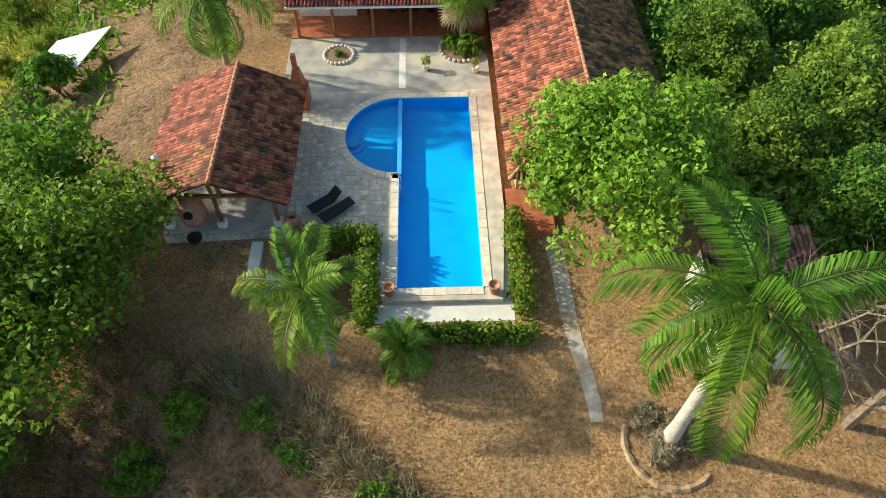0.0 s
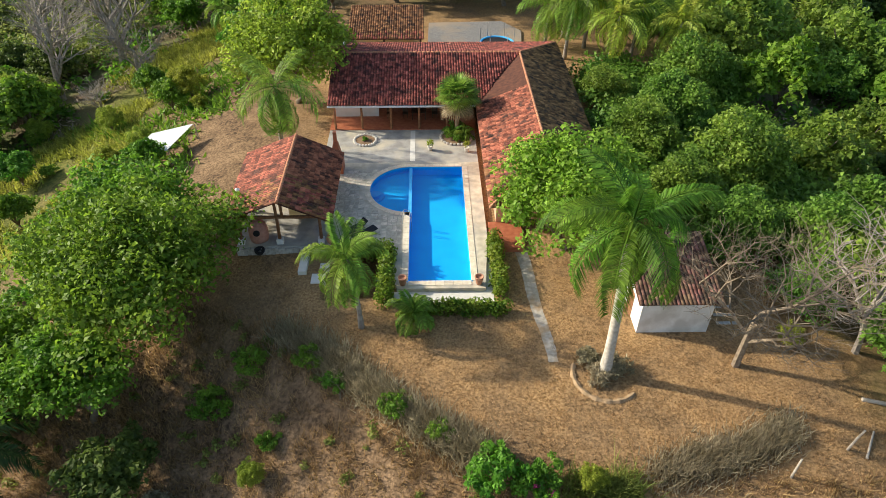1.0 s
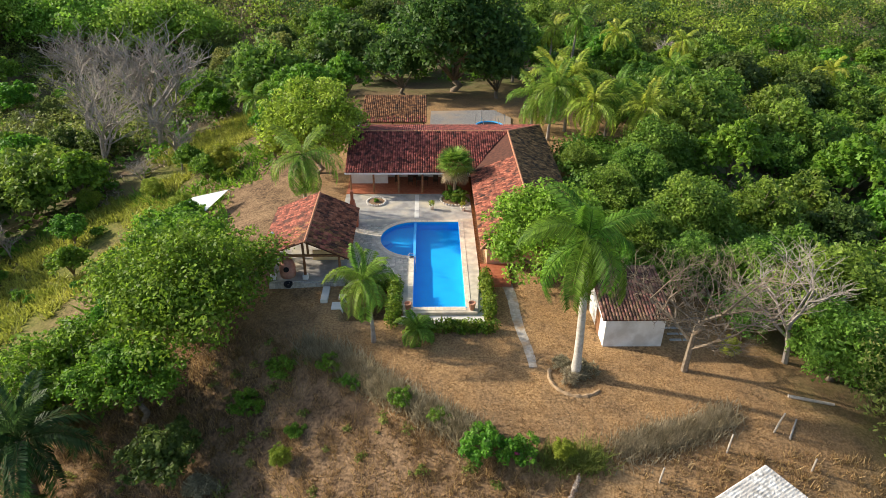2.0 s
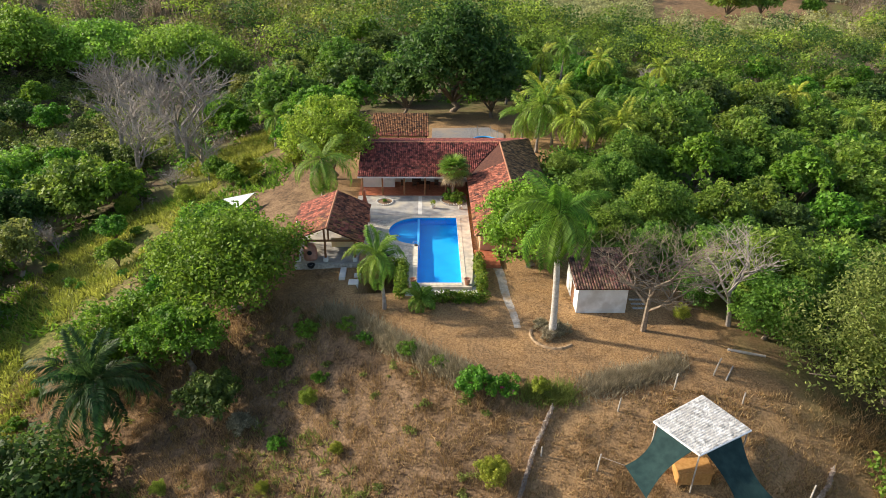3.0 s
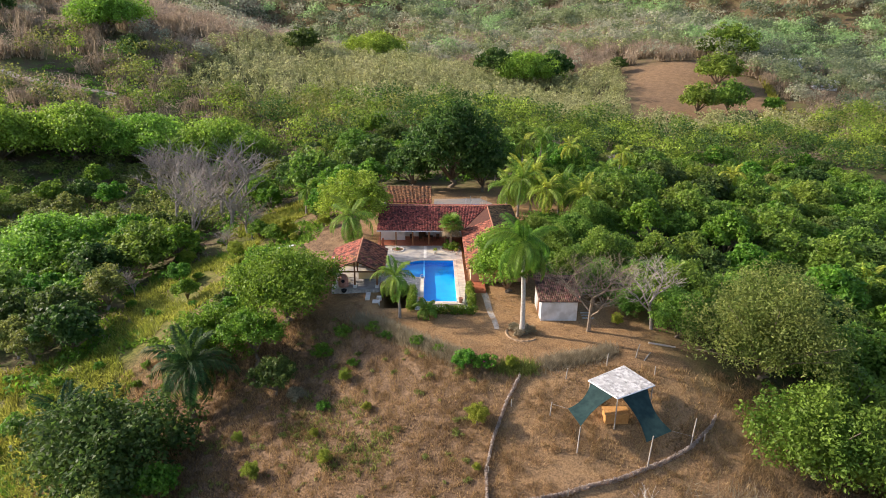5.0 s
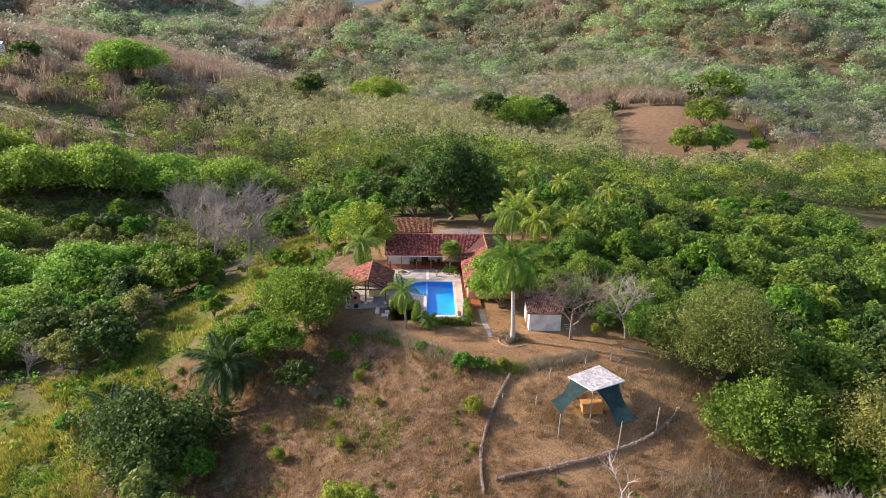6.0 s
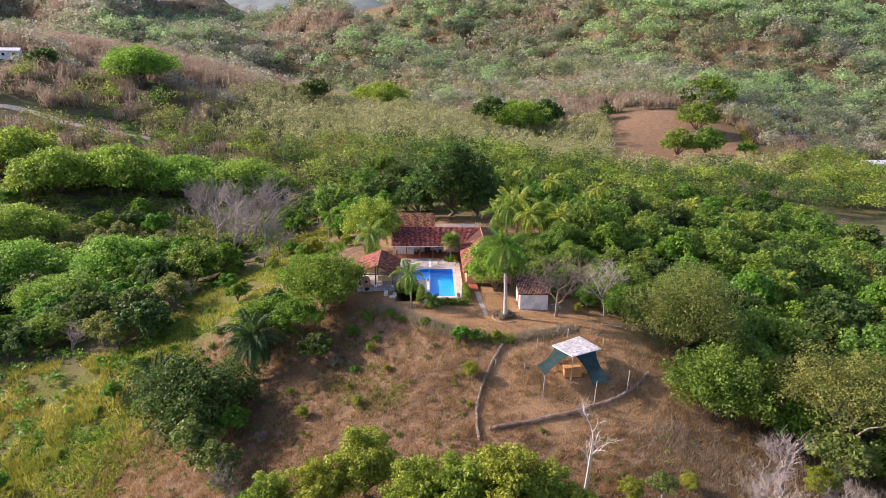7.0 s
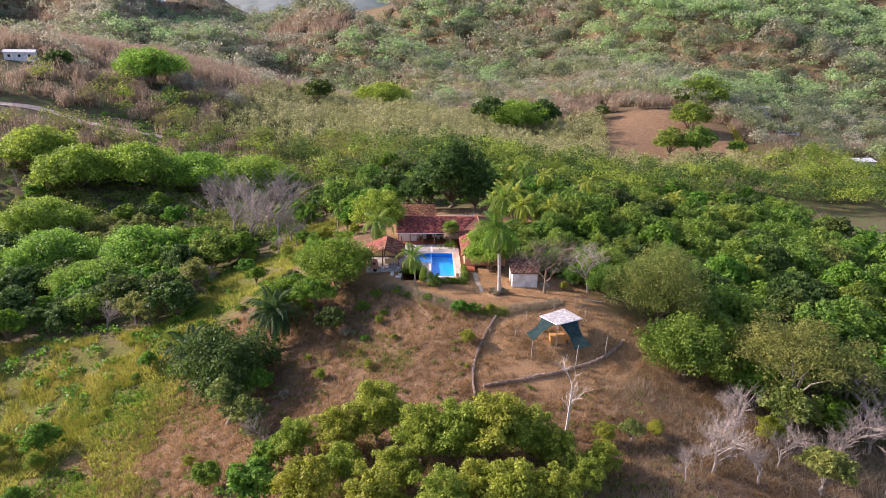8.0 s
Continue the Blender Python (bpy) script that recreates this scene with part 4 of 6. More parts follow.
def leafy_tree(name, label, seed, H, R, flat, clumps, n, size, material, bark="bark", trunk_r=0.25, low=-0.35, aspect=0.55, category="tree", base=0.38, group="", corners=4):
    rng = np.random.default_rng(seed)
    cen, rad = crown_shape(rng, H, R, flat, clumps, base)
    tr = thing(name, label, category, group)
    g = Geo()
    fork = Vector((0, 0, H * base * 0.6))
    g.tube([(0, 0, -1.2), (0, 0, 0.2), fork * 0.5 + Vector((0.08 * R, 0, 0)), fork], [trunk_r * 1.4, trunk_r * 1.1, trunk_r, trunk_r * 0.9], 8)
    for c in cen[: min(9, clumps)]:
        q = Vector(c)
        mid = fork.lerp(q, 0.5) + Vector((rng.normal() * 0.2, rng.normal() * 0.2, 0.1 * R))
        g.tube([fork, mid, q], [trunk_r * 0.6, trunk_r * 0.35, trunk_r * 0.12], 5)
    part("trunk", g, bark, tr, smooth=True)
    link("crown", quads("crown", leaf_cloud(rng, cen, rad, n, size, aspect, low, corners=corners), material), tr)
    return tr


def put(ob, x, y, s=1.0, turn=0.0, sink=0.0, squash=1.0, label=""):
    c = copy_thing(ob, pose(x, y, gz(x, y) - sink, 0, 0, turn) @ Matrix.Diagonal((s, s, s * squash, 1)))
    return tagged(c, label)


def place(ob, x, y, sink=0.0, turn=0.0):
    ob.matrix_basis = pose(x, y, gz(x, y) - sink, 0, 0, turn)
    return ob


def bare_geo(seed, H, spread, levels=4, r0=0.2, kids=4, first=0.35, bend=0.25, short=1.0, lean=0.06):
    """A leafless tree: a trunk and its limbs, which fork again and again."""
    rng = random.Random(seed)
    made = [Geo()]

    def grow(g, p, d, ln, r, lev):
        mid = p + d * ln * 0.5 + Vector([rng.uniform(-1, 1) * ln * bend * 0.4 for _ in range(3)])
        end = p + d * ln + Vector((0, 0, ln * 0.05))
        g.tube([p, mid, end], [r, r * 0.8, r * 0.55], 6 if lev == 0 else 4 if lev < 3 else 3)
        if lev >= levels:
            return
        for k in range(kids + (1 if lev == 1 else 0)):
            t = rng.uniform(0.45, 1.0) if k else 1.0
            q = p.lerp(mid, t * 2) if t < 0.5 else mid.lerp(end, t * 2 - 1)
            a = rng.uniform(0, 2 * math.pi)
            side = Vector((math.cos(a), math.sin(a), rng.uniform(-0.15, 0.5)))
            if lev == 0:
                made.append(Geo())
            grow(made[-1] if lev == 0 else g, q, (d * 0.75 + side * spread).normalized(), ln * rng.uniform(0.55, 0.8) * (short if lev == 0 else 1), r * 0.52, lev + 1)

    grow(made[0], Vector((0, 0, -0.5)), Vector((lean, 0, 1)).normalized(), H * first, r0, 0)
    return made


def bare_tree(label, seed, H, spread=0.8, levels=4, r0=0.2, bark="bark_pale", kids=4, first=0.35, group="", short=1.0, lean=0.06):
    tr = thing("bare_tree", label, "bare tree", group)
    for k, g in enumerate(bare_geo(seed, H, spread, levels, r0, kids, first, 0.25, short, lean)):
        part("limb" if k else "trunk", g, bark, tr)
    return tr


place(leafy_tree("almond_tree", "broad bright green almond tree beside the house wing", 3, 10.3, 5.1, 0.95, 60, 19000, 0.31, "leaf_almond", low=-0.7, base=0.08, aspect=0.6), 8.9, 20.9)
place(leafy_tree("spreading_tree", "wide dense green tree on the slope beside the hut", 6, 10.2, 6.8, 0.85, 80, 22000, 0.33, "leaf_left", trunk_r=0.3, low=-0.8, base=0.12), -18.2, 16.6)
place(leafy_tree("spreading_tree", "thinner green tree with a forked dark trunk on the slope", 8, 8.0, 4.1, 0.85, 34, 6500, 0.30, "leaf_left", trunk_r=0.22, low=-0.4, base=0.34), -20.8, 11.2)
place(leafy_tree("spreading_tree", "rounded green tree on the dry slope", 18, 8.0, 5.2, 0.85, 46, 8000, 0.36, "leaf_left", trunk_r=0.22, low=-0.6, base=0.15), -26.3, 13.2)
place(leafy_tree("spreading_tree", "broad green tree on the slope behind the hut path", 16, 8.2, 5.6, 0.85, 54, 9000, 0.40, "leaf_left", trunk_r=0.25, low=-0.8, base=0.12), -20.6, 23.0)
place(leafy_tree("shade_tree", "tall rounded green tree behind the patio", 9, 11.8, 5.8, 0.95, 60, 11000, 0.40, "leaf_almond", low=-0.7, base=0.16), -12.4, 43.5)
place(leafy_tree("mango_tree", "very large dark mango tree behind the gravel yard", 10, 19, 10.5, 0.95, 90, 14000, 0.7, "leaf_dark", trunk_r=0.5, low=-0.8, base=0.15), 3.5, 74)
place(leafy_tree("mango_tree", "tall drooping olive-green tree beside the fence", 21, 14.5, 7.7, 1.0, 110, 30000, 0.3, "leaf_olive", trunk_r=0.3, low=-0.95, base=0.06, aspect=0.45), 33.8, 4.0)
place(leafy_tree("mango_tree", "dark green drooping tree beside the fence", 22, 10.5, 6.4, 1.0, 60, 14000, 0.36, "leaf_mango", trunk_r=0.3, low=-0.95, base=0.05), 34.5, -6.5)
place(bare_tree("grey-brown leafless tree spreading over the shed", 34, 15.5, 0.95, 5, 0.25, kids=4, first=0.28, short=1.2, bark="bark", lean=0.02), 16.9, 10.4)
place(bare_tree("crooked grey leafless tree at the edge of the woods", 38, 12.0, 0.9, 4, 0.24, kids=4, first=0.3, short=1.2, bark="bark_grey", lean=-0.2), 24.5, 11.5)
place(leafy_tree("airy_tree", "tall airy pale green tree with visible limbs on the slope", 29, 15.5, 9.5, 0.8, 34, 12000, 0.3, "leaf_olive", bark="bark_pale", trunk_r=0.32, low=-0.2, base=0.34), 47.5, -12.0)
place(bare_tree("small white-barked leafless tree on the lower slope", 33, 9.0, 0.6, 4, 0.19, kids=3, first=0.72, short=0.4, bark="royal_trunk"), 14.8, -20.2)

# templates for the woods
T = {
    "mango": [leafy_tree("mango_tree", "dense green mango tree in the woods", 50 + k, 9, 5.2, 0.95, 56, 5600, 0.42, "leaf_mango", corners=3, aspect=0.75, low=-0.6, base=0.12, group="mango trees") for k in range(2)],
    "near": [leafy_tree("mango_tree", "dense green mango tree beside the yard", 55 + k, 9, 5.0, 0.95, 80, 11000, 0.30, "leaf_mango", low=-0.6, base=0.1, group="mango trees", corners=3, aspect=0.75) for k in range(2)],
    "dark": [leafy_tree("broadleaf_tree", "dark green broadleaf tree in the woods", 60 + k, 9, 4.6, 0.9, 40, 4000, 0.46, "leaf_dark", corners=3, aspect=0.75, low=-0.5, base=0.2, group="broadleaf trees") for k in range(2)],
    "green": [leafy_tree("broadleaf_tree", "leafy mid-green tree in the woods", 70 + k, 8.5, 4.3, 0.9, 40, 4000, 0.44, "leaf_left", corners=3, aspect=0.75, low=-0.4, base=0.2, group="broadleaf trees") for k in range(2)],
    "olive": [leafy_tree("olive_green_tree", "thin olive-green tree with a broken crown", 80 + k, 8, 3.6, 0.9, 30, 3200, 0.34, "leaf_olive", corners=3, aspect=0.7, bark="bark_grey", low=-0.3, base=0.3, group="thin trees") for k in range(2)],
    "umbrella": [leafy_tree("umbrella_tree", "wide flat-topped bright green tree in the valley", 90 + k, 11.0, 9.8, 0.95, 130, 22000, 0.42, "leaf_umbrella", corners=3, aspect=0.75, trunk_r=0.4, low=-0.5, base=0.14, group="umbrella trees") for k in range(2)],
    "bare": [bare_tree("grey leafless tree in the valley", 100 + k, 10.5, 0.8, 4, 0.2, "bark_grey", 4, 0.3, "leafless trees") for k in range(2)],
    "bush": [leafy_tree("bush", "rounded dark green bush on the dry slope", 120 + k, 2.4, 1.6, 0.9, 16, 1700, 0.22, "leaf_left", corners=3, trunk_r=0.05, low=-0.6, base=0.02, category="bush", group="bushes") for k in range(2)],
    "lime": [leafy_tree("young_tree", "bright yellow-green young tree on the lower slope", 130 + k, 6.8, 2.7, 1.0, 44, 11000, 0.17, "leaf_lime", corners=3, aspect=0.75, trunk_r=0.14, low=-0.6, base=0.15, group="young trees") for k in range(2)],
    "brush": [leafy_tree("dry_bush", "dry straw-coloured leafless bush", 140 + k, 1.2, 1.1, 0.9, 14, 1500, 0.5, "leaf_brush", trunk_r=0.03, low=-0.6, aspect=0.1, base=0.02, category="bush", group="dry bushes", corners=3) for k in range(2)],
}
for obs in T.values():
    for ob in obs:
        ob.matrix_basis = pose(0, 0, 0)
USED = {}


def pick(kind, rng, x, y, s=1.0, sink=0.2, squash=1.0, label=""):
    """The first use of each model is the model itself, later ones are copies."""
    ob = T[kind][int(rng.integers(len(T[kind])))]
    turn = float(rng.uniform(0, 360))
    if ob in USED:
        return put(ob, x, y, s / USED[ob], turn, sink, squash, label)
    USED[ob] = s
    ob.matrix_basis = pose(x, y, gz(x, y) - sink, 0, 0, turn) @ Matrix.Diagonal((s, s, s, 1))
    return tagged(ob, label)


rng = np.random.default_rng(77)


def scatter(kinds, weights, area, gap, tries, smin, smax, keep, taken):
    """Trees strewn over a rectangle, no two nearer than gap times their sizes."""
    for _ in range(tries):
        x, y = rng.uniform(area[0], area[1]), rng.uniform(area[2], area[3])
        s = rng.uniform(smin, smax)
        if not keep(x, y) or any((x - a) ** 2 + (y - b) ** 2 < (gap * (s + c) / 2) ** 2 for a, b, c in taken):
            continue
        taken.append((x, y, s))
        pick(str(rng.choice(kinds, p=weights)), rng, x, y, s, sink=0.4)


# wide trees and leafless trees of the left valley
for x, y, s, k in ((-99, 128, 1.45, "umbrella"), (-80, 132, 1.35, "umbrella"), (-60, 132, 1.4, "umbrella"), (-114, 120, 1.4, "umbrella"), (-70, 60, 1.05, "umbrella"), (-91, 61, 1.1, "umbrella"), (-132, 132, 1.4, "umbrella"), (-77, 46, 0.75, "umbrella"), (-108, 88, 1.1, "umbrella"),
                   (-57, 92, 2.56, "bare"), (-49, 86, 2.44, "bare"), (-40, 69, 2.38, "bare"), (-44, 78, 2.68, "bare"), (-65, 98, 1.83, "bare"), (-64, 42, 0.9, "bare"), (-72, 36, 0.9, "bare"), (-35, 63, 1.4, "bare"), (-36, 53, 0.8, "bare"), (-45, 62, 2.07, "bare"), (-33, 58, 0.8, "bare"), (-52, 73, 2.32, "bare"), (-54, 101, 1.83, "bare"),
                   (152, 302, 2.3, "mango"), (184, 364, 3.1, "mango"), (172, 368, 1.8, "dark"), (50, 312, 1.9, "umbrella"), (66, 316, 2.4, "dark"), (35, 310, 2.3, "dark"), (-30, 335, 1.7, "umbrella"), (-66, 305, 2.1, "dark"), (142, 262, 1.9, "mango"), (124, 254, 1.8, "mango"), (110, 342, 1.2, "dark"), (160, 256, 1.2, "green"), (-140, 250, 1.8, "umbrella"), (-120, 225, 1.3, "dark"), (-175, 235, 1.5, "dark"),
                   (-24, 76, 1.35, "mango"), (-20, 68, 0.9, "green"), (-28, 84, 1.1, "dark"), (-31, 56, 0.5, "green"), (-27, 50, 0.5, "green"), (-12, 84, 1.2, "dark"), (14, 84, 1.2, "mango"), (-5, 90, 1.2, "green")):
    pick(k, rng, x, y, s)
TAKEN = [(-99, 128, 2.8), (-80, 132, 2.6), (-60, 132, 2.6), (-114, 120, 2.6), (-70, 60, 2.2), (-91, 61, 2.2), (-96, 112, 2.0), (-76, 115, 2.0), (-56, 91, 2.4), (-48, 82, 2.2), (-41, 69, 2.0), (-35, 60, 1.2), (-103, 90, 1.6), (3.5, 74, 2.0), (-24, 76, 1.3)]
scatter(["mango", "dark", "green", "olive"], [0.55, 0.15, 0.25, 0.05], (26, 112, 6, 100), 6.4, 700, 0.65, 1.15, lambda x, y: x > 24 + 5 * math.sin(y / 9) + max(0, 40 - y) * 0.12 and not (x < 27 and y < 12), TAKEN)
scatter(["dark", "green", "olive", "bare", "mango"], [0.32, 0.4, 0.1, 0.1, 0.08], (-115, -34, 14, 72), 5.4, 700, 0.6, 1.2, lambda x, y: x < float(ridge_x(y)) - 8 and (y > 21 or x < -84), TAKEN)
scatter(["olive", "bare", "dark", "green"], [0.32, 0.36, 0.14, 0.18], (-160, -40, 72, 140), 7.4, 420, 0.5, 1.0, lambda x, y: x < float(ridge_x(y)) - 8, TAKEN)
scatter(["dark", "green", "mango", "olive", "bare"], [0.25, 0.28, 0.2, 0.17, 0.1], (-60, 110, 78, 135), 6.6, 500, 0.7, 1.2, lambda x, y: y > 80 or x > 22, TAKEN)


# ---------------------------------------------------------------- woods seen from far off
def far_woods(name, label, material, x, y, r, tall, per, size, seed, aspect=0.85, low=-0.4, lift=0.0):
    """Many crowns in one mesh; x, y, r are arrays."""
    g = np.random.default_rng(seed)
    z = ground_z(x, y)
    subs = 4
    cx = np.repeat(x, subs) + g.normal(size=len(x) * subs) * np.repeat(r, subs) * 0.45
    cy = np.repeat(y, subs) + g.normal(size=len(x) * subs) * np.repeat(r, subs) * 0.45
    rr = np.repeat(r, subs) * g.uniform(0.45, 0.8, len(cx))
    cz = np.repeat(z + lift, subs) + np.repeat(r * tall, subs) * g.uniform(0.7, 1.25, len(cx))
    if size > 1.2:
        size = np.clip(0.0022 * (cy + 95), 0.5, 2.2)
    pts = leaf_cloud(g, np.stack((cx, cy, cz), -1), np.stack((rr, rr, rr * min(1.2, 0.35 + 0.4 * tall)), -1), len(x) * per, size, aspect, low, 0.6, corners=3)
    tagged(new(name, quads(name, pts, material)), label, "woods", kind="stuff")


def twig_woods(name, label, material, x, y, r, per, seed, thin=0.00065):
    """Leafless slim trees: a fan of upright twigs round every stem."""
    g = np.random.default_rng(seed)
    n = len(x) * per
    k = np.repeat(np.arange(len(x)), per)
    h = r[k] * g.uniform(0.5, 1.15, n)
    up = unit(np.stack((g.normal(size=n) * 0.28, g.normal(size=n) * 0.28, np.ones(n)), -1))
    p = np.stack((x[k] + g.normal(size=n) * r[k] * 0.3, y[k] + g.normal(size=n) * r[k] * 0.3, ground_z(x, y)[k] + h * g.uniform(0.0, 0.5, n)), -1)
    a = g.uniform(0, 2 * np.pi, n)
    side = np.stack((np.cos(a), np.sin(a), np.zeros(n)), -1) * (thin * (y[k] + 95) * g.uniform(0.6, 1.5, n))[:, None]
    tagged(new(name, quads(name, np.stack((p - side, p + side, p + up * h[:, None]), 1), material)), label, "woods", kind="stuff")


def patch(x, y, a, b, c):
    return np.sin(x / a + c) + np.sin(y / b + 2 * c) + 0.7 * np.sin((x + y) / (a * 0.6) + c * 3)


def smooth_between(v, lo, hi, soft):
    return sig((v - lo) / soft) * sig((hi - v) / soft)


g0 = np.random.default_rng(404)
N = 11500
fy = 128 + 1050 * g0.random(N) ** 0.95
fx = (g0.random(N) * 2 - 1) * (0.72 * (fy + 100)) + 8
teak_zone = (fx > -95) & (fx < 150) & (fy > 190) & (fy < 345) & (patch(fx, fy, 60, 50, 1) > -1.6)
field_zone = (fx > 92 + 0.2 * (fy - 250)) & (fx < 178) & (fy > 232) & (fy < 352)
# greener on the near valley floor and to the east, drier on the hillside above the plantation
green = -0.2 + 1.3 * sig((205 - fy) / 14) * sig((fx + 25) / 18) + 1.0 * sig((fx - 120 - 0.1 * fy) / 30) - 0.9 * smooth_between(fy, 330, 520, 25) * sig((120 - fx) / 40) - 0.55 * sig((-60 - fx) / 25) + 1.1 * sig((fy - 560) / 40)
kind = patch(fx, fy, 48, 43, 2.0) * 0.55 + g0.normal(size=N) * 0.95 + green
fr = g0.uniform(3.2, 6.6, N) * np.clip(0.7 + fy / 620, 0.8, 2.0)
ok = ~field_zone & ~teak_zone
for hx, hy in ((211, 232), (-203, 253), (226, 330), (236, 390), (330, 820)):
    ok &= ~((np.abs(fx - hx + 0.4 * np.sign(hx) * 8) < 14) & (fy > hy - 34) & (fy < hy + 10))
ok &= ~((fx < -112) & (fx > -190) & (fy > 172) & (fy < 192))
dry = ok & (kind < 0.0)
thin = ok & (kind >= 0.0) & (kind < 0.7)
mid = ok & (kind >= 0.7) & (kind < 1.5)
deep = ok & (kind >= 1.5) & (kind < 2.3)
wide = ok & (kind >= 2.3)
# from y 235 on, woods take the leaf colours with haze painted in
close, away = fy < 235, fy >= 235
twig_woods("dry_woods", "grey-brown leafless dry woods on the far hills", "leaf_dry", fx[dry], fy[dry], fr[dry] * 0.95, 60, 1)
far_woods("dry_crowns", "faded brownish crowns in the dry woods", "leaf_dry", fx[dry], fy[dry], fr[dry] * 0.85, 0.95, 60, 1.35, 17, aspect=0.4)
far_woods("olive_woods", "thin olive-green woods in the valley", "leaf_olive", fx[thin & close], fy[thin & close], fr[thin & close], 1.2, 210, 1.4, 2)
far_woods("thin_woods", "thin olive-green woods on the far hills", "hazed_olive", fx[thin & away], fy[thin & away], fr[thin & away], 1.2, 100, 1.4, 2)
far_woods("leafy_woods", "green woods in the valley", "leaf_mango", fx[mid & close], fy[mid & close], fr[mid & close], 1.2, 230, 1.4, 13)
far_woods("green_woods", "green woods on the far hills", "hazed_green", fx[mid & away], fy[mid & away], fr[mid & away], 1.2, 125, 1.4, 3)
far_woods("shady_woods", "dark green woods in the valley", "leaf_dark", fx[deep & close], fy[deep & close], fr[deep & close], 1.3, 230, 1.4, 14)
far_woods("dark_woods", "dark green woods on the far hills", "hazed_dark", fx[deep & away], fy[deep & away], fr[deep & away], 1.3, 125, 1.4, 4)
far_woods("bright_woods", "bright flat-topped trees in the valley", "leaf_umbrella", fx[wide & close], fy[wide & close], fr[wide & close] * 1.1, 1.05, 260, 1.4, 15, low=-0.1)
far_woods("umbrella_woods", "bright flat-topped trees on the far hills", "hazed_bright", fx[wide & away], fy[wide & away], fr[wide & away] * 1.3, 1.05, 170, 1.4, 5, low=-0.1)
tx, ty = g0.uniform(-100, 150, 2600), g0.uniform(185, 345, 2600)
tk = (patch(tx, ty, 60, 50, 1) > -1.6) & ~((tx > 92 + 0.2 * (ty - 250)) & (ty > 228))
tr = g0.uniform(1.5, 2.4, len(tx))
far_woods("teak_plantation", "pale yellow-green rows of slim plantation trees", "leaf_teak", tx[tk], ty[tk], tr[tk], 2.6, 46, 0.62, 6)
twig_woods("teak_stems", "pale slim stems of the plantation trees", "leaf_teak", tx[tk], ty[tk], tr[tk] * 1.7, 12, 18)
tx, ty = g0.uniform(-150, 280, 2000), g0.uniform(400, 620, 2000)
tk = patch(tx, ty, 60, 70, 0.4) > -0.3
tr = g0.uniform(2.0, 3.2, len(tx))
far_woods("teak_stand", "pale slim trees on the hillside", "leaf_teak", tx[tk], ty[tk], tr[tk], 2.6, 24, 1.4, 7)
twig_woods("teak_stand_stems", "pale slim stems on the hillside", "leaf_teak", tx[tk], ty[tk], tr[tk] * 1.8, 22, 19)


def mountains(name, label, y0, base, amp, seed, material):
    """A far mountain chain that closes the valley."""
    g = np.random.default_rng(int(seed * 10))
    xs, ts = np.linspace(-2600, 2600, 320), np.linspace(-1, 1, 24)
    X, Tt = np.meshgrid(xs, ts)
    crest = base + amp * (np.sin(X / 410 + seed) * 0.6 + np.sin(X / 170 + 2 * seed) * 0.3 + np.sin(X / 63 + seed * 3) * 0.13)
    Z = -40 + (crest + 40) * (1 - np.abs(Tt) ** 1.3) + np.sin(X / 40 + Tt * 5) * 6 * (1 - np.abs(Tt)) + g.normal(size=X.shape) * 2.0
    Y = y0 + Tt * 420 + 40 * np.sin(X / 230)
    idx = np.arange(X.size).reshape(X.shape)
    me = bpy.data.meshes.new(name)
    f = np.stack((idx[:-1, :-1], idx[:-1, 1:], idx[1:, 1:], idx[1:, :-1]), -1).reshape(-1, 4)
    me.from_pydata(np.stack((X, Y, Z), -1).reshape(-1, 3).tolist(), [], f.tolist())
    me.polygons.foreach_set("use_smooth", [True] * len(me.polygons))
    me.materials.append(M[material])
    me.update()
    tagged(new(name, me), label, "mountains", kind="structure")


# two backdrop chains; their blue is haze put into the base colour
mountains("backdrop_1", "wooded mountain chain in the distance, haze tinting its green bluish", 1750, 150, 55, 1.3, "mountain")
mountains("backdrop_2", "mountain chain on the horizon, coloured pale blue for haze", 2500, 330, 70, 2.1, "mountain_haze")

# undergrowth on the wooded valley sides
n = 3600
ux, uy = g0.uniform(-140, 130, n), g0.uniform(-10, 200, n)
um = ((ux < ridge_x(uy) - 5) | ((ux > 27 + np.clip(8 - uy, 0, 30) * 0.7) & (uy > -4)) | (uy > 82)) & ~((np.abs(ux) < 22) & (uy < 66))
far_woods("undergrowth", "mixed green undergrowth below the trees", "leaf_left", ux[um], uy[um], g0.uniform(0.8, 2.0, um.sum()), 0.55, 26, 0.5, 8, lift=-0.3)
n = 520
ux, uy = g0.uniform(-130, -42, n), g0.uniform(66, 126, n)
far_woods("valley_scrub", "olive-green scrub on the valley slope", "leaf_olive", ux, uy, g0.uniform(1.2, 3.0, n), 0.8, 90, 0.42, 16, lift=-0.2)
n = 520
ux, uy = g0.uniform(13.5, 30, n), g0.uniform(19, 48, n)
um = ux > 14.5 + 1.2 * np.sin(uy / 3)
far_woods("shrubs", "dense green shrubs below the trees beside the house", "leaf_mango", ux[um], uy[um], g0.uniform(0.9, 1.9, um.sum()), 0.9, 110, 0.3, 12, lift=-0.2)
n = 2200
ux, uy = g0.uniform(-140, 130, n), g0.uniform(-10, 200, n)
um = ((ux < ridge_x(uy) - 4) | ((ux > 28 + np.clip(8 - uy, 0, 30) * 0.7) & (uy > -4)) | (uy > 84))
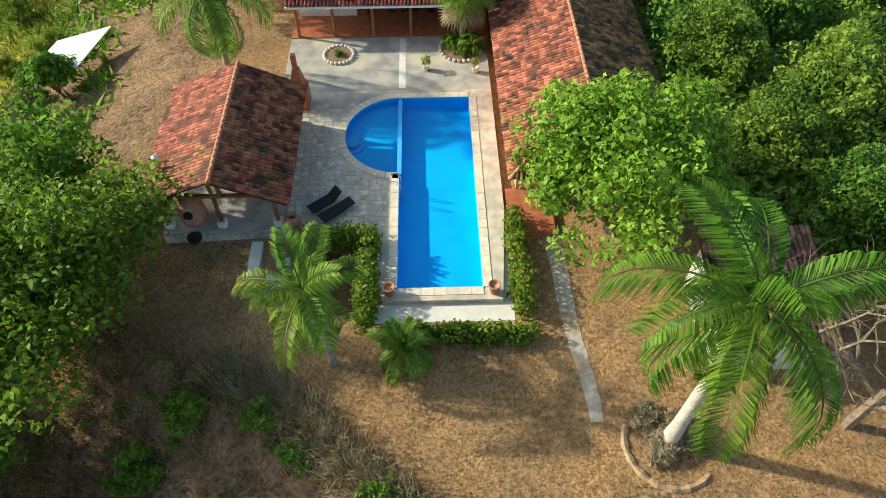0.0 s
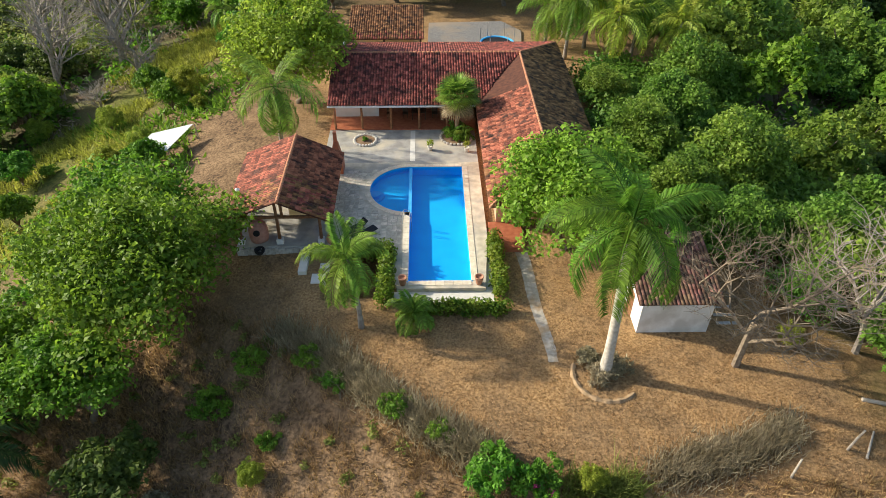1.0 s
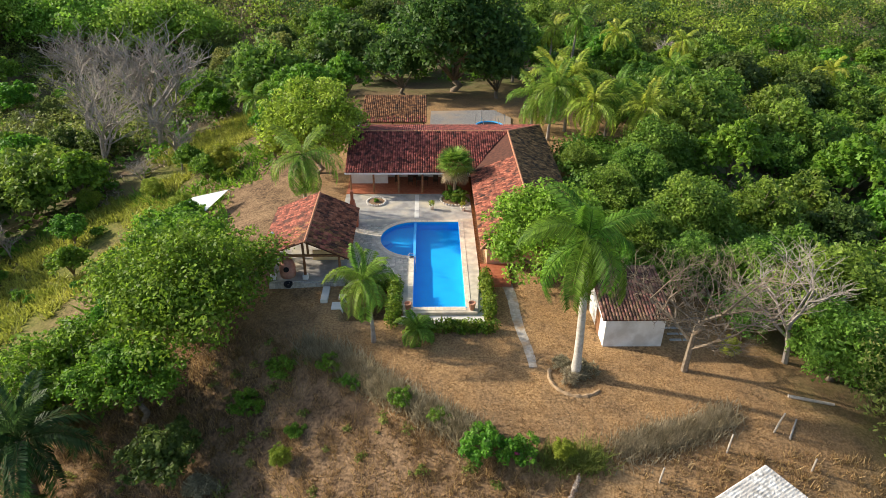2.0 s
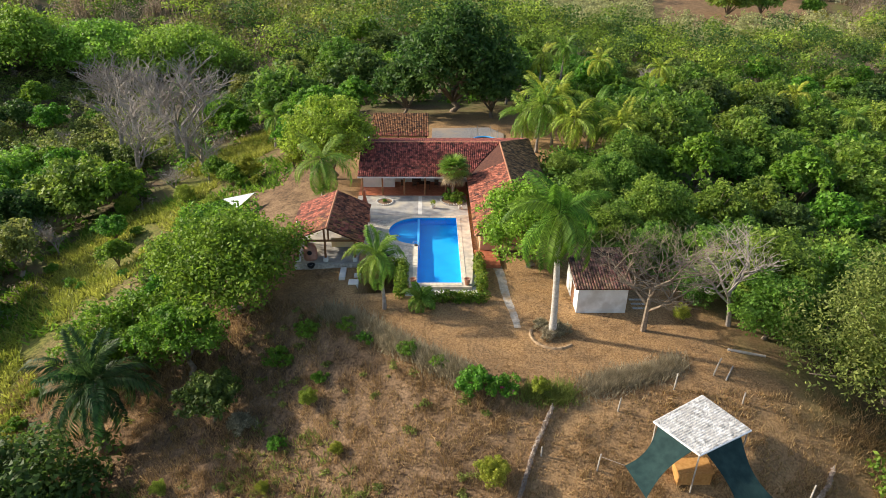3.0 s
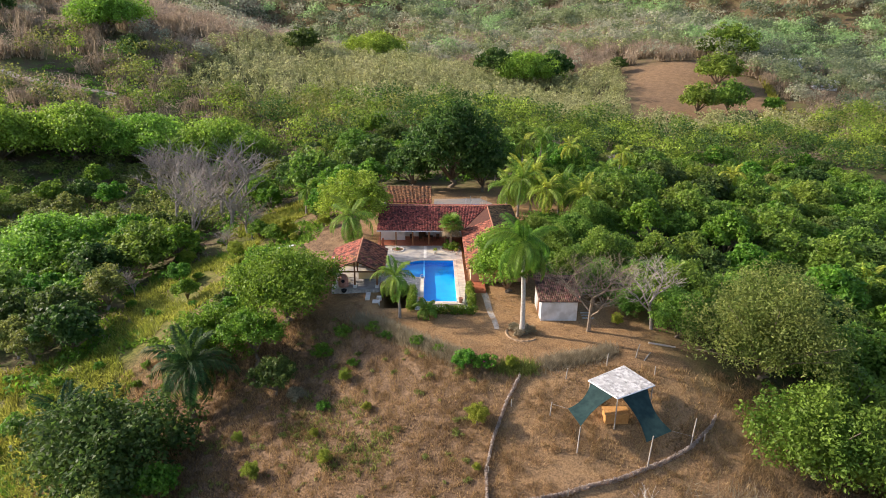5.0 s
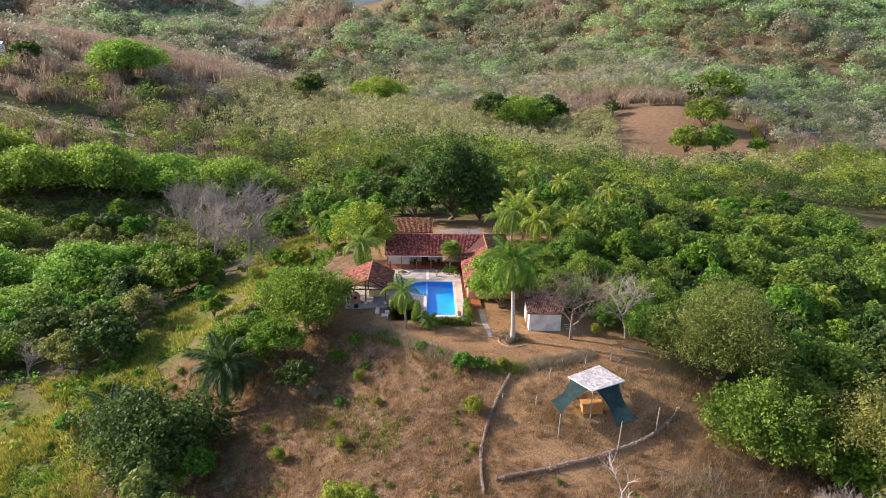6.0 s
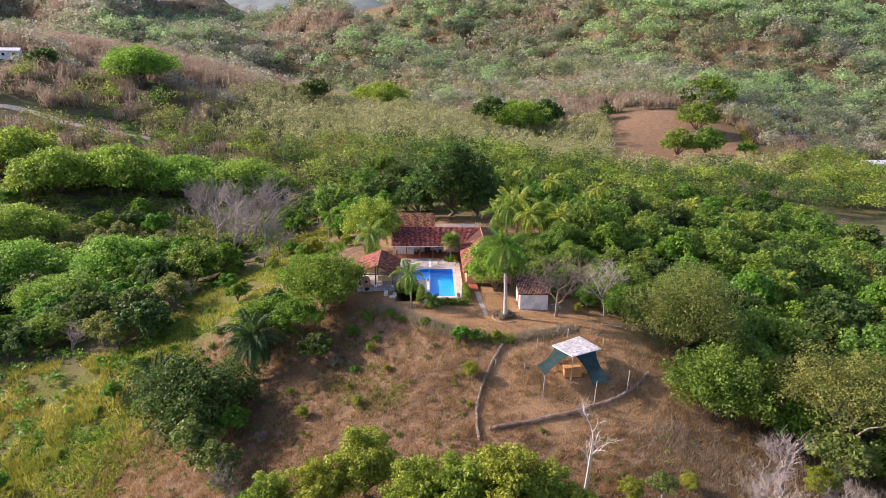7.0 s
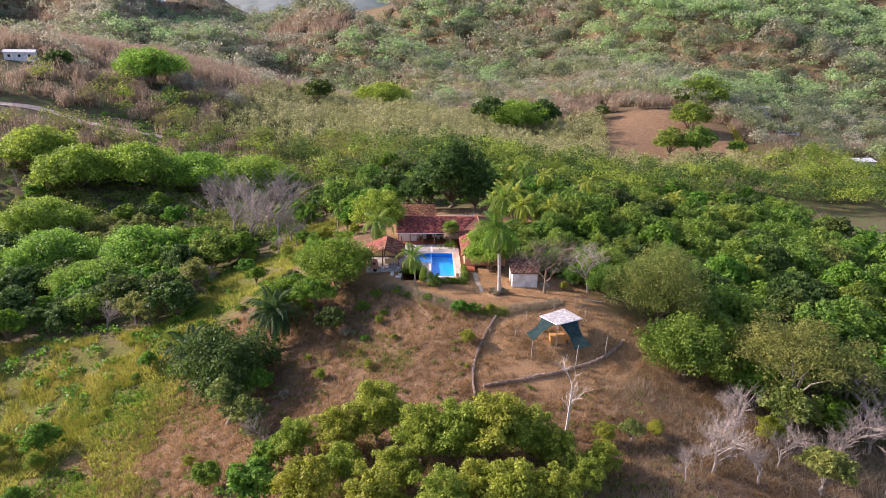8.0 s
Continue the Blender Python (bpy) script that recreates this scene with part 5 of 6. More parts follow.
far_woods("dry_undergrowth", "grey dry undergrowth below the trees", "leaf_brush", ux[um], uy[um], g0.uniform(0.8, 1.8, um.sum()), 0.55, 22, 0.5, 9, aspect=0.2, lift=-0.3)


# ---------------------------------------------------------------- grass
def grass(name, label, material, x, y, h, w, seed, lean=0.5):
    g = np.random.default_rng(seed)
    m = len(x)
    z = ground_z(x, y) - 0.03
    a = g.uniform(0, 2 * np.pi, m)
    side = np.stack((np.cos(a), np.sin(a), np.zeros(m)), -1) * (w * g.uniform(0.6, 1.4, m))[:, None]
    tip = np.stack((g.normal(size=m) * lean, g.normal(size=m) * lean, np.ones(m)), -1) * (h * g.uniform(0.5, 1.4, m))[:, None]
    b = np.stack((x, y, z), -1)
    tagged(new(name, quads(name, np.stack((b - side * 0.5, b + side * 0.5, b + tip), 1), material)), label, "grass", kind="stuff")


def clumped(g, m, area, keep, tight=0.5, blades=7):
    """Points in tufts: several blades round each root."""
    cx, cy = g.uniform(area[0], area[1], m), g.uniform(area[2], area[3], m)
    k = keep(cx, cy)
    cx, cy = np.repeat(cx[k], blades), np.repeat(cy[k], blades)
    return cx + g.normal(size=len(cx)) * tight * 0.3, cy + g.normal(size=len(cy)) * tight * 0.3


def front_edge(x):
    return 3 + 15 * sig(-(x + 6) / 4)


g1 = np.random.default_rng(12)
gx, gy = clumped(g1, 26000, (-58, 42, -46, 18), lambda x, y: (y < front_edge(x) + 0.5) & (patch(x, y, 3.1, 2.7, 1) > -1.5) & (x > ridge_x(y) + 6), 0.6, 10)
grass("dry_slope_grass", "tufts of dry straw-coloured grass on the slope", "grass_dry", gx, gy, np.full(len(gx), 0.36) * (1.0 + 0.35 * patch(gx, gy, 3.1, 2.7, 1) / 2.7), 0.06, 21, 0.45)
gx, gy = clumped(g1, 9000, (-40, 30, -40, 18), lambda x, y: (y < front_edge(x) + 0.5) & (patch(x, y, 4.3, 3.9, 4) > 1.2) & (x > ridge_x(y) + 8) & ~((x > 4.5) & (y > -11)))
grass("olive_slope_grass", "patches of olive-green weeds on the slope", "leaf_olive", gx, gy, np.full(len(gx), 0.5), 0.14, 22, 0.6)
gx, gy = clumped(g1, 11000, (-16, 24, 3, 20), lambda x, y: (y > front_edge(x) - 1) & ~((x > -9) & (x < 5) & (y > 15)) & ~((x > 10.5) & (x < 18.4) & (y > 12)) & ~((np.abs(x - 6.2) < 0.6) & (y > 10.5)), 0.7)
grass("lawn_grass", "short dry orange-brown lawn grass", "grass_dry", gx, gy, np.full(len(gx), 0.12), 0.045, 23, 0.8)
gx, gy = clumped(g1, 34000, (-90, -22, -36, 80), lambda x, y: (np.abs(x - ridge_x(y) - np.clip(12 - y, 0, 30) * 0.25) < 7.5 + 3 * np.sin(y / 5) + np.clip(10 - y, 0, 20) * 0.35) & (patch(x, y, 2.3, 2.9, 2) > -0.9), 0.9)
grass("yellow_green_grass", "long yellow-green grass along the ridge", "grass_green", gx, gy, np.full(len(gx), 0.62), 0.2, 24, 0.6)
gx, gy = clumped(g1, 15000, (-92, -46, -40, 22), lambda x, y: (x < ridge_x(y) + 2) & (patch(x, y, 1.9, 2.2, 5) > 0.0), 1.0, 9)
grass("ridge_tussocks", "yellow-green grass tussocks below the ridge", "grass_green", gx, gy, np.full(len(gx), 0.85), 0.13, 44, 0.5)
gx, gy = clumped(g1, 9000, (-85, -16, -34, 70), lambda x, y: (np.abs(x - ridge_x(y) - 4) < 15) & (patch(x, y, 4.3, 3.9, 7) > 0.5), 1.6)
grass("ridge_weeds", "green leafy weeds along the ridge", "leaf_left", gx, gy, np.full(len(gx), 0.7), 0.32, 25, 0.9)


def row(pts, per, wide, seed):
    """Points strewn along a line."""
    g = np.random.default_rng(seed)
    P = np.array(pts)
    k = g.integers(0, len(P) - 1, per)
    u = g.random(per)[:, None]
    c = P[k] * (1 - u) + P[k + 1] * u
    return (c + g.normal(size=c.shape) * wide).T


gx, gy = row([(-9.5, 14.0), (-7.0, 12.4), (-5.5, 11.1), (-4.1, 9.8), (-2.5, 8.4), (-0.4, 6.8), (1.3, 5.6), (2.4, 4.8)], 10000, 0.5, 31)
grass("dry_brush_row", "band of tall dry brush along the lawn edge", "leaf_brush", gx, gy, np.full(len(gx), 0.8), 0.06, 26, 0.4)
gx, gy = row([(6.0, 3.2), (8.4, 3.0), (9.6, 3.3)], 1500, 0.4, 32)
grass("olive_brush_row", "band of olive brush along the lawn edge", "leaf_olive", gx, gy, np.full(len(gx), 0.75), 0.07, 27, 0.5)
gx, gy = row([(10.8, 3.8), (12.6, 4.2), (13.8, 4.6), (15.3, 4.9), (16.8, 5.4), (18.4, 6.4)], 8000, 0.5, 33)
grass("dry_brush_bank", "bank of tall dry brush along the lawn edge", "leaf_brush", gx, gy, np.full(len(gx), 0.55), 0.06, 28, 0.4)
gx, gy = clumped(g1, 5000, (-45, 40, -44, 17), lambda x, y: (y < front_edge(x) - 0.3) & (x > ridge_x(y) + 7) & ~((x > 5) & (x < 28) & (y > -11) & (patch(x, y, 3, 3, 5) < 1.0)), 1.0, 34)
grass("slope_tussocks", "thick tussocks of dry grass on the slope", "grass_dry", gx, gy, np.full(len(gx), 0.55), 0.05, 29, 0.5)
gx, gy = clumped(g1, 1700, (20, 66, -36, -9), lambda x, y: (patch(x, y, 5, 4, 3) > -0.9) & (y < -9 - (x - 20) * 0.05) & (x > 24 - (y + 36) * 0.1), 1.8, 9)
grass("dry_brush", "grey dry brush on the lower slope", "leaf_brush", gx, gy, np.full(len(gx), 1.15), 0.05, 34, 0.75)
n = 900
ux, uy = g1.uniform(-45, 30, n), g1.uniform(-44, 16, n)
um = (uy < front_edge(ux) - 0.5) & (ux > ridge_x(uy) + 8) & ~((ux > 4.5) & (uy > -11))
far_woods("green_scrub", "low green weeds on the slope", "leaf_olive", ux[um], uy[um], g1.uniform(0.2, 0.5, um.sum()), 0.45, 60, 0.14, 11)


# ---------------------------------------------------------------- trees and bushes of the slope
r2 = np.random.default_rng(505)
for x, y, s, k, lab in (
    (-17.4, 6.2, 0.56, "dark", "dense dark green shrub on the dry slope"), (-13.0, 10.1, 0.8, "bush", ""), (-9.2, 7.6, 0.5, "bush", ""), (-2.2, 8.0, 0.6, "bush", ""), 
    (2.9, 3.8, 1.05, "bush", "dense bright green bush at the lawn edge"), (5.0, 3.4, 0.85, "bush", "bush with pink flowers at the lawn edge"), (-11.0, 12.2, 0.7, "bush", ""), (-7.3, 11.6, 0.6, "bush", ""), (-5.6, 9.9, 0.5, "bush", ""), (0.2, 6.4, 0.5, "bush", ""),
    (3.6, -2.6, 0.42, "lime", ""), (-7.3, 1.5, 0.2, "lime", ""), (-10.9, -3.9, 0.28, "lime", ""), (-12.4, -0.4, 0.2, "lime", ""), (-10.0, 6.0, 0.3, "lime", ""), (-18.0, -3.9, 0.36, "lime", ""), (3.3, -7.1, 0.16, "lime", ""), (-20.5, 1.0, 0.25, "lime", ""), (20.5, 12.0, 0.3, "lime", ""), (7.4, 3.4, 0.27, "lime", ""),
    (-15.1, 5.0, 1.1, "brush", ""), (-12.0, 3.0, 0.5, "bush", ""), (-23.0, -6.0, 0.9, "brush", ""), (9.9, 10.2, 0.9, "brush", ""), (9.0, 9.7, 0.8, "brush", ""), (8.6, 10.9, 0.7, "brush", ""),
    # lower slope, in front
    (-30.3, -9.0, 1.05, "olive", "pale olive bushy tree on the lower slope"), (-26.5, -12.5, 0.8, "olive", ""), (-27.0, -4.5, 0.6, "green", ""), (-37.5, 3.0, 0.7, "dark", ""), (-29.5, 12.5, 0.5, "dark", ""),
    (-18.5, -20.5, 1.05, "lime", ""), (-13.0, -20.5, 1.2, "lime", ""), (-8.6, -18.6, 1.5, "lime", ""), (-3.0, -23.5, 1.4, "lime", ""), (1.5, -24.0, 1.5, "lime", ""), (5.8, -24.0, 1.6, "lime", ""), (9.6, -23.5, 1.25, "lime", ""), (-12.0, -26.0, 1.0, "lime", ""), (-21.5, -21.0, 0.6, "green", ""), (-5.8, -28.5, 1.1, "lime", ""), (12.5, -25.5, 1.0, "lime", ""), (3.0, -31.0, 1.1, "lime", ""), (19.5, -21.0, 0.55, "lime", ""), (23.0, -20.5, 0.45, "olive", ""), (26.5, -19.0, 0.4, "lime", ""), (15.5, -29.0, 0.9, "lime", ""),
    (52.0, -9.0, 1.45, "olive", "tall airy pale green tree on the slope"), (46.0, -12.5, 0.75, "lime", ""), (42.0, -17.5, 0.7, "lime", ""), (56.0, -17.0, 1.2, "bare", "white-limbed leafless tree on the slope"), (60.0, -8.0, 1.1, "bare", ""), (41.0, -22.0, 0.9, "bare", ""), (35.5, -18.5, 0.75, "bare", ""), (30.6, -24.0, 0.6, "bare", ""), (48.0, -22.0, 0.9, "bare", ""), (50.5, -1.0, 1.0, "olive", ""), (58.0, 1.0, 1.1, "mango", ""), (47.5, 3.0, 1.0, "mango", ""), (66.0, -6.0, 1.1, "green", ""), (62.0, -18.0, 0.9, "green", ""), (44.0, -4.5, 0.8, "green", ""),
    (-15.5, -30.0, 1.3, "lime", ""), (-8.0, -33.0, 1.4, "lime", ""), (-1.0, -34.5, 1.4, "lime", ""), (6.5, -33.5, 1.4, "lime", ""), (11.0, -33.0, 1.2, "lime", ""), (-22.0, -27.0, 0.8, "green", ""), (-23.5, -16.5, 0.75, "bare", ""), (-25.0, -15.0, 0.5, "olive", ""), (-29.0, -22.0, 0.5, "green", ""), (-33.0, -17.0, 0.35, "lime", ""), (18.0, -26.0, 0.8, "lime", ""),
    (57.0, -15.0, 1.6, "bare", ""), (50.0, -20.0, 1.4, "bare", ""), (45.0, -16.0, 1.1, "olive", ""), (36.0, -20.0, 1.2, "bare", ""), (31.5, -25.0, 1.1, "bare", ""), (63.0, -13.0, 1.5, "olive", ""),
    (40.0, -6.0, 0.8, "mango", ""), (44.0, -10.0, 0.9, "green", ""), (48.5, -7.0, 0.9, "mango", ""), (54.0, -3.5, 1.0, "mango", ""), (61.0, -12.0, 1.1, "mango", ""), (70.0, -1.0, 1.1, "mango", ""), (64.0, 4.0, 1.1, "mango", ""), (52.0, -14.5, 0.8, "green", ""), (38.0, -14.0, 0.7, "bare", ""), (33.0, -21.0, 0.8, "bare", ""), (37.0, -25.5, 0.9, "bare", ""), (44.5, -26.0, 0.9, "olive", ""), (53.0, -25.0, 1.2, "bare", ""), (40.5, -1.0, 0.9, "mango", ""), (56.0, -10.5, 1.5, "olive", ""), (27.5, -27.0, 0.6, "bare", ""),
    (27.0, 10.0, 0.75, "near", ""), (22.5, 14.8, 0.45, "near", ""), (25.5, 19.0, 0.7, "near", ""), (20.5, 20.5, 0.6, "near", ""), (18.0, 25.0, 0.6, "near", ""), (22.5, 28.0, 0.8, "near", ""), (17.0, 33.0, 0.65, "near", ""), (20.5, 37.0, 0.7, "near", ""), (15.5, 41.5, 0.5, "near", ""), (24.0, 43.0, 0.8, "near", ""), (29.0, 15.5, 0.9, "near", ""),
    (-25.0, 33.0, 0.45, "olive", ""), (-24.6, 36.0, 0.45, "green", "leafy tree hanging over a white sheet"), (-27.0, 24.0, 0.42, "dark", ""), (-25.5, 19.5, 0.5, "green", ""), (-30.0, 40.0, 0.45, "lime", ""), (-25.0, 51.0, 0.75, "lime", ""), (-19.5, 56.0, 0.8, "green", ""), (-16.0, 62.0, 1.0, "green", ""), (-28.0, 14.0, 0.5, "dark", ""),
    (-18.5, 50.0, 0.5, "lime", ""), (9.5, 70.0, 1.1, "dark", ""), (-4.0, 72.0, 1.1, "dark", ""), (20.0, 66.0, 0.9, "green", ""), (26.0, 58.0, 0.9, "mango", ""), (30.0, 50.0, 1.0, "mango", ""), (-12.0, 70.0, 0.9, "green", ""),
):
    pick(k, r2, x, y, s, sink=0.1, label=lab)
place(leafy_tree("broadleaf_tree", "large dark rounded tree on the slope", 27, 12.0, 7.8, 0.95, 80, 16000, 0.38, "leaf_dark", low=-0.8, base=0.08, corners=3, aspect=0.75), -33.0, -1.0)
# young bananas and small broad weeds strewn over the left ridge and slope
for _ in range(95):
    y = float(r2.uniform(-28, 60))
    x = float(ridge_x(y)) + float(r2.uniform(-9, 15))
    pick(str(r2.choice(["bush", "lime", "brush", "green", "bush"], p=[0.3, 0.15, 0.15, 0.1, 0.3])), r2, x, y, float(r2.uniform(0.22, 0.7)), sink=0.05)
fl = leaf_cloud(np.random.default_rng(3), np.array(((4.6, 2.9, gz(5, 3.4) + 1.0), (5.3, 2.7, gz(5, 3.4) + 0.8))), np.full((2, 3), 0.22), 60, 0.12)
blossom = tagged(new("blossom", quads("blossom", fl, "flower")), "pink bougainvillea blossom on the bush", "flowers")


# ---------------------------------------------------------------- hedges and beds
def hedge(label, runs, h, w, n, seed):
    g = np.random.default_rng(seed)
    cen = []
    for (x0, y0), (x1, y1) in runs:
        k = int(math.hypot(x1 - x0, y1 - y0) / 0.35) + 1
        for i in range(k + 1):
            for z in (0.25, 0.6):
                cen.append((x0 + (x1 - x0) * i / k + g.normal() * 0.08, y0 + (y1 - y0) * i / k + g.normal() * 0.08, gz(x0, y0) + z * h + g.normal() * 0.05))
    hd = thing("hedge", label, "hedge", "pool hedges")
    cen = np.array(cen)
    link("foliage", quads("foliage", leaf_cloud(g, cen, np.stack((np.full(len(cen), w * 0.5), np.full(len(cen), w * 0.5), np.full(len(cen), h * 0.42)), -1) * g.uniform(0.8, 1.2, (len(cen), 1)), n, 0.2, 0.6, -0.9), "leaf_hedge"), hd)
    st = Geo()
    for (x0, y0), (x1, y1) in runs:
        k = int(math.hypot(x1 - x0, y1 - y0) / 0.8) + 1
        for i in range(k + 1):
            x, y = x0 + (x1 - x0) * i / k, y0 + (y1 - y0) * i / k
            st.tube([(x, y, gz(x, y) - 0.2), (x + 0.05, y, gz(x, y) + h * 0.7)], [0.03, 0.015], 5)
    part("stem", st, "bark", hd)


hedge("thick yellow-green hedge beside the pool deck", [((4.15, 16.0), (4.1, 21.6))], 1.35, 1.0, 3200, 1)
hedge("low clipped green hedge in front of the pool", [((-1.6, 14.9), (4.2, 14.9))], 1.0, 0.9, 3400, 2)
hedge("thick leafy hedge round the hut end of the deck", [((-6.6, 20.3), (-3.1, 20.4)), ((-3.1, 20.2), (-3.1, 15.6))], 1.3, 1.1, 4800, 3)

bed = thing("planter_ring", "round patio bed edged with white stones", "flower bed")
part("soil", Geo().lathe(-5.55, 35.2, [(0.85, 0.004), (0.8, 0.06), (0.0, 0.08)], 20), "soil", bed)
for i in range(22):
    a = 2 * math.pi * i / 22
    part("stone", Geo().lathe(-5.55 + 0.92 * math.cos(a), 35.2 + 0.92 * math.sin(a), [(0.1, 0.0), (0.125, 0.07), (0.09, 0.15), (0.02, 0.17)], 7), "pot_pale", bed)
for k, (x, y, s, lab) in enumerate(((-5.55, 35.2, 0.42, "small green shrub in a stone ring on the patio"), (1.6, 35.6, 0.5, "leafy shrub below the fan palm"), (2.7, 35.5, 0.55, "leafy shrub below the fan palm"), (2.3, 34.9, 0.4, "leafy shrub below the fan palm"))):
    o = put(T["bush"][k % 2], x, y, s, 40 * k, -0.3, 1.1, lab)
bed = thing("palm_bed", "stone-edged bed round the fan palm", "flower bed")
part("soil", Geo().lathe(2.1, 35.6, [(1.25, 0.004), (1.2, 0.08), (0.0, 0.1)], 20), "soil", bed)
for i in range(26):
    a = 2 * math.pi * i / 26
    part("stone", Geo().lathe(2.1 + 1.3 * math.cos(a), 35.6 + 1.3 * math.sin(a), [(0.11, 0.0), (0.13, 0.08), (0.1, 0.16), (0.02, 0.19)], 7), "rock", bed)
for i in range(9):
    a = i * 2.4
    palm("broad_leaf_plant", "broad-leaved tropical plant below the fan palm", 2.1 + 0.8 * math.cos(a), 35.5 + 0.6 * math.sin(a), 0.05, 0.35, (0, 0), 7, 1.2, 0.32, "palm", 200 + i, r=0.03, bottom=5, top=80, n=9, lw=0.11, group="tropical plants") if i % 3 == 0 else None


def pot(x, y, label, material, r=0.22, h=0.42, z=0.0, plant=True):
    p = thing("plant_pot", label, "plant pot", "patio pots")
    part("body", Geo().lathe(x, y, [(r * 0.65, z), (r * 0.9, z + h * 0.5), (r, z + h * 0.9), (r * 1.08, z + h * 0.92), (r * 1.08, z + h), (r * 0.9, z + h), (r * 0.85, z + h * 0.8), (0.0, z + h * 0.8)], 14), material, p, smooth=True)
    if plant:
        g = np.random.default_rng(int(x * 10 + 100))
        link("plant", quads("plant", leaf_cloud(g, np.array(((x, y, z + h + 0.22),)), np.full((1, 3), 0.28), 110, 0.28, 0.2, -0.2), "leaf_lime"), p)


pot(-0.1, 33.6, "pale pot with a yellow-green plant on the patio", "pot_pale")
pot(2.9, 33.3, "pale pot with a yellow-green plant on the patio", "pot_pale")
pot(-2.0, 17.15, "large terracotta jar at the deck corner", "clay", 0.27, 0.62, plant=False)
pot(2.85, 17.15, "large terracotta jar at the deck corner", "clay", 0.27, 0.62, plant=False)


def lounger(x, y, turn, back):
    m = pose(x, y, 0.02, 0, 0, turn)
    lo = thing("sun_lounger", "black folding sun lounger on the stone paving", "sun lounger", "sun loungers", m=m)
    soft_box("mattress", -0.3, 0.3, -0.95, 0.35, 0.3, 0.37, "black", lo)
    b = soft_box("backrest", -0.3, 0.3, 0, 0.62, 0, 0.06, "black", lo)
    b.matrix_basis = pose(0, 0.36, 0.31, back, 0, 0)
    for a in (-0.28, 0.28):
        for c in (-0.85, 0.3):
            part("leg", Geo().tube([(a, c, 0.0), (a, c, 0.32)], [0.02, 0.02], 6), "metal", lo)
    part("frame", Geo().tube([(-0.3, -0.95, 0.3), (-0.3, 0.35, 0.3)], [0.02, 0.02], 6).tube([(0.3, -0.95, 0.3), (0.3, 0.35, 0.3)], [0.02, 0.02], 6), "black", lo)


lounger(-5.35, 22.7, -52, 35)
lounger(-4.75, 22.1, -52, 5)

# ---------------------------------------------------------------- paths, steps, fences
g = Geo()
pr = random.Random(6)
run = []
for k in range(24):
    s = k / 23
    run.append((5.9 + 0.75 * s + 0.06 * math.sin(9 * s), 21.0 - 10.2 * s, 0.44 - 0.16 * s + pr.uniform(-0.02, 0.02), pr.uniform(-0.02, 0.02)))
for (a, b, w, o), (c, d, e, i) in zip(run, run[1:]):
    g.poly([(a - w + o, b, gz(a, b) + 0.02), (c - e + i, d, gz(c, d) + 0.02), (c + e + i, d, gz(c, d) + 0.02), (a + w + o, b, gz(a, b) + 0.02)], 0.1)
tagged(part("garden_path", g, "pathway"), "worn pale cement path beside the pool", "path", kind="structure")
st = thing("garden_steps", "white concrete steps below the hut", "steps")
for x, y, w, d, z in ((-8.6, 19.6, 0.55, 1.9, -0.12), (-7.2, 19.3, 0.6, 0.5, -0.18), (-7.5, 18.2, 0.9, 0.9, -0.3), (-7.6, 17.3, 0.6, 0.5, -0.42)):
    soft_box("step", x - w / 2, x + w / 2, y - d / 2, y + d / 2, z - 0.5, z, "strip", st)

ring = [(9.4 + 1.8 * math.cos(a), 9.8 + 1.8 * math.sin(a)) for a in (math.pi * (0.85 + 0.9 * i / 29) for i in range(30))]
rb = thing("ring_bed", "round earth kerb round the royal palm", "kerb", kind="structure")
part("kerb", Geo().tube([(x, y, gz(x, y) - 0.02) for x, y in ring], [0.15 + 0.03 * math.sin(i * 1.7) for i in range(30)], 6), "earth_kerb", rb)


def post(x, y, h, r=0.05, lean=(0, 0), group="fence posts"):
    z = gz(x, y)
    p = thing("fence_post", "weathered pale wooden post in dry grass", "post", group)
    part("pole", Geo().tube([(x, y, z - 0.3), (x + lean[0] * 0.5, y + lean[1] * 0.5, z + h * 0.55), (x + lean[0], y + lean[1], z + h)], [r, r * 0.95, r * 0.8], 7), "bark_pale", p)


for x, y, h, ln in ((12.5, -6.0, 2.7, (0.15, 0.2)), (18.6, -7.4, 3.5, (0.25, 0.2)), (23.3, -5.1, 3.2, (0.2, 0.1)), (10.6, -2.1, 1.5, (0.1, 0)), (12.8, 1.9, 1.2, (0.1, 0)), (17.3, 3.6, 1.4, (0.1, 0.1)), (24.8, -4.5, 0.9, (0, 0)), (11.0, -10.0, 0.9, (0, 0)), (20.7, 5.0, 1.6, (0.3, 0)), (7.0, -1.0, 0.8, (0, 0)), (4.3, -7.6, 0.8, (0, 0)), (22.0, 2.5, 1.0, (0, 0))):
    post(x, y, h, 0.065, ln)


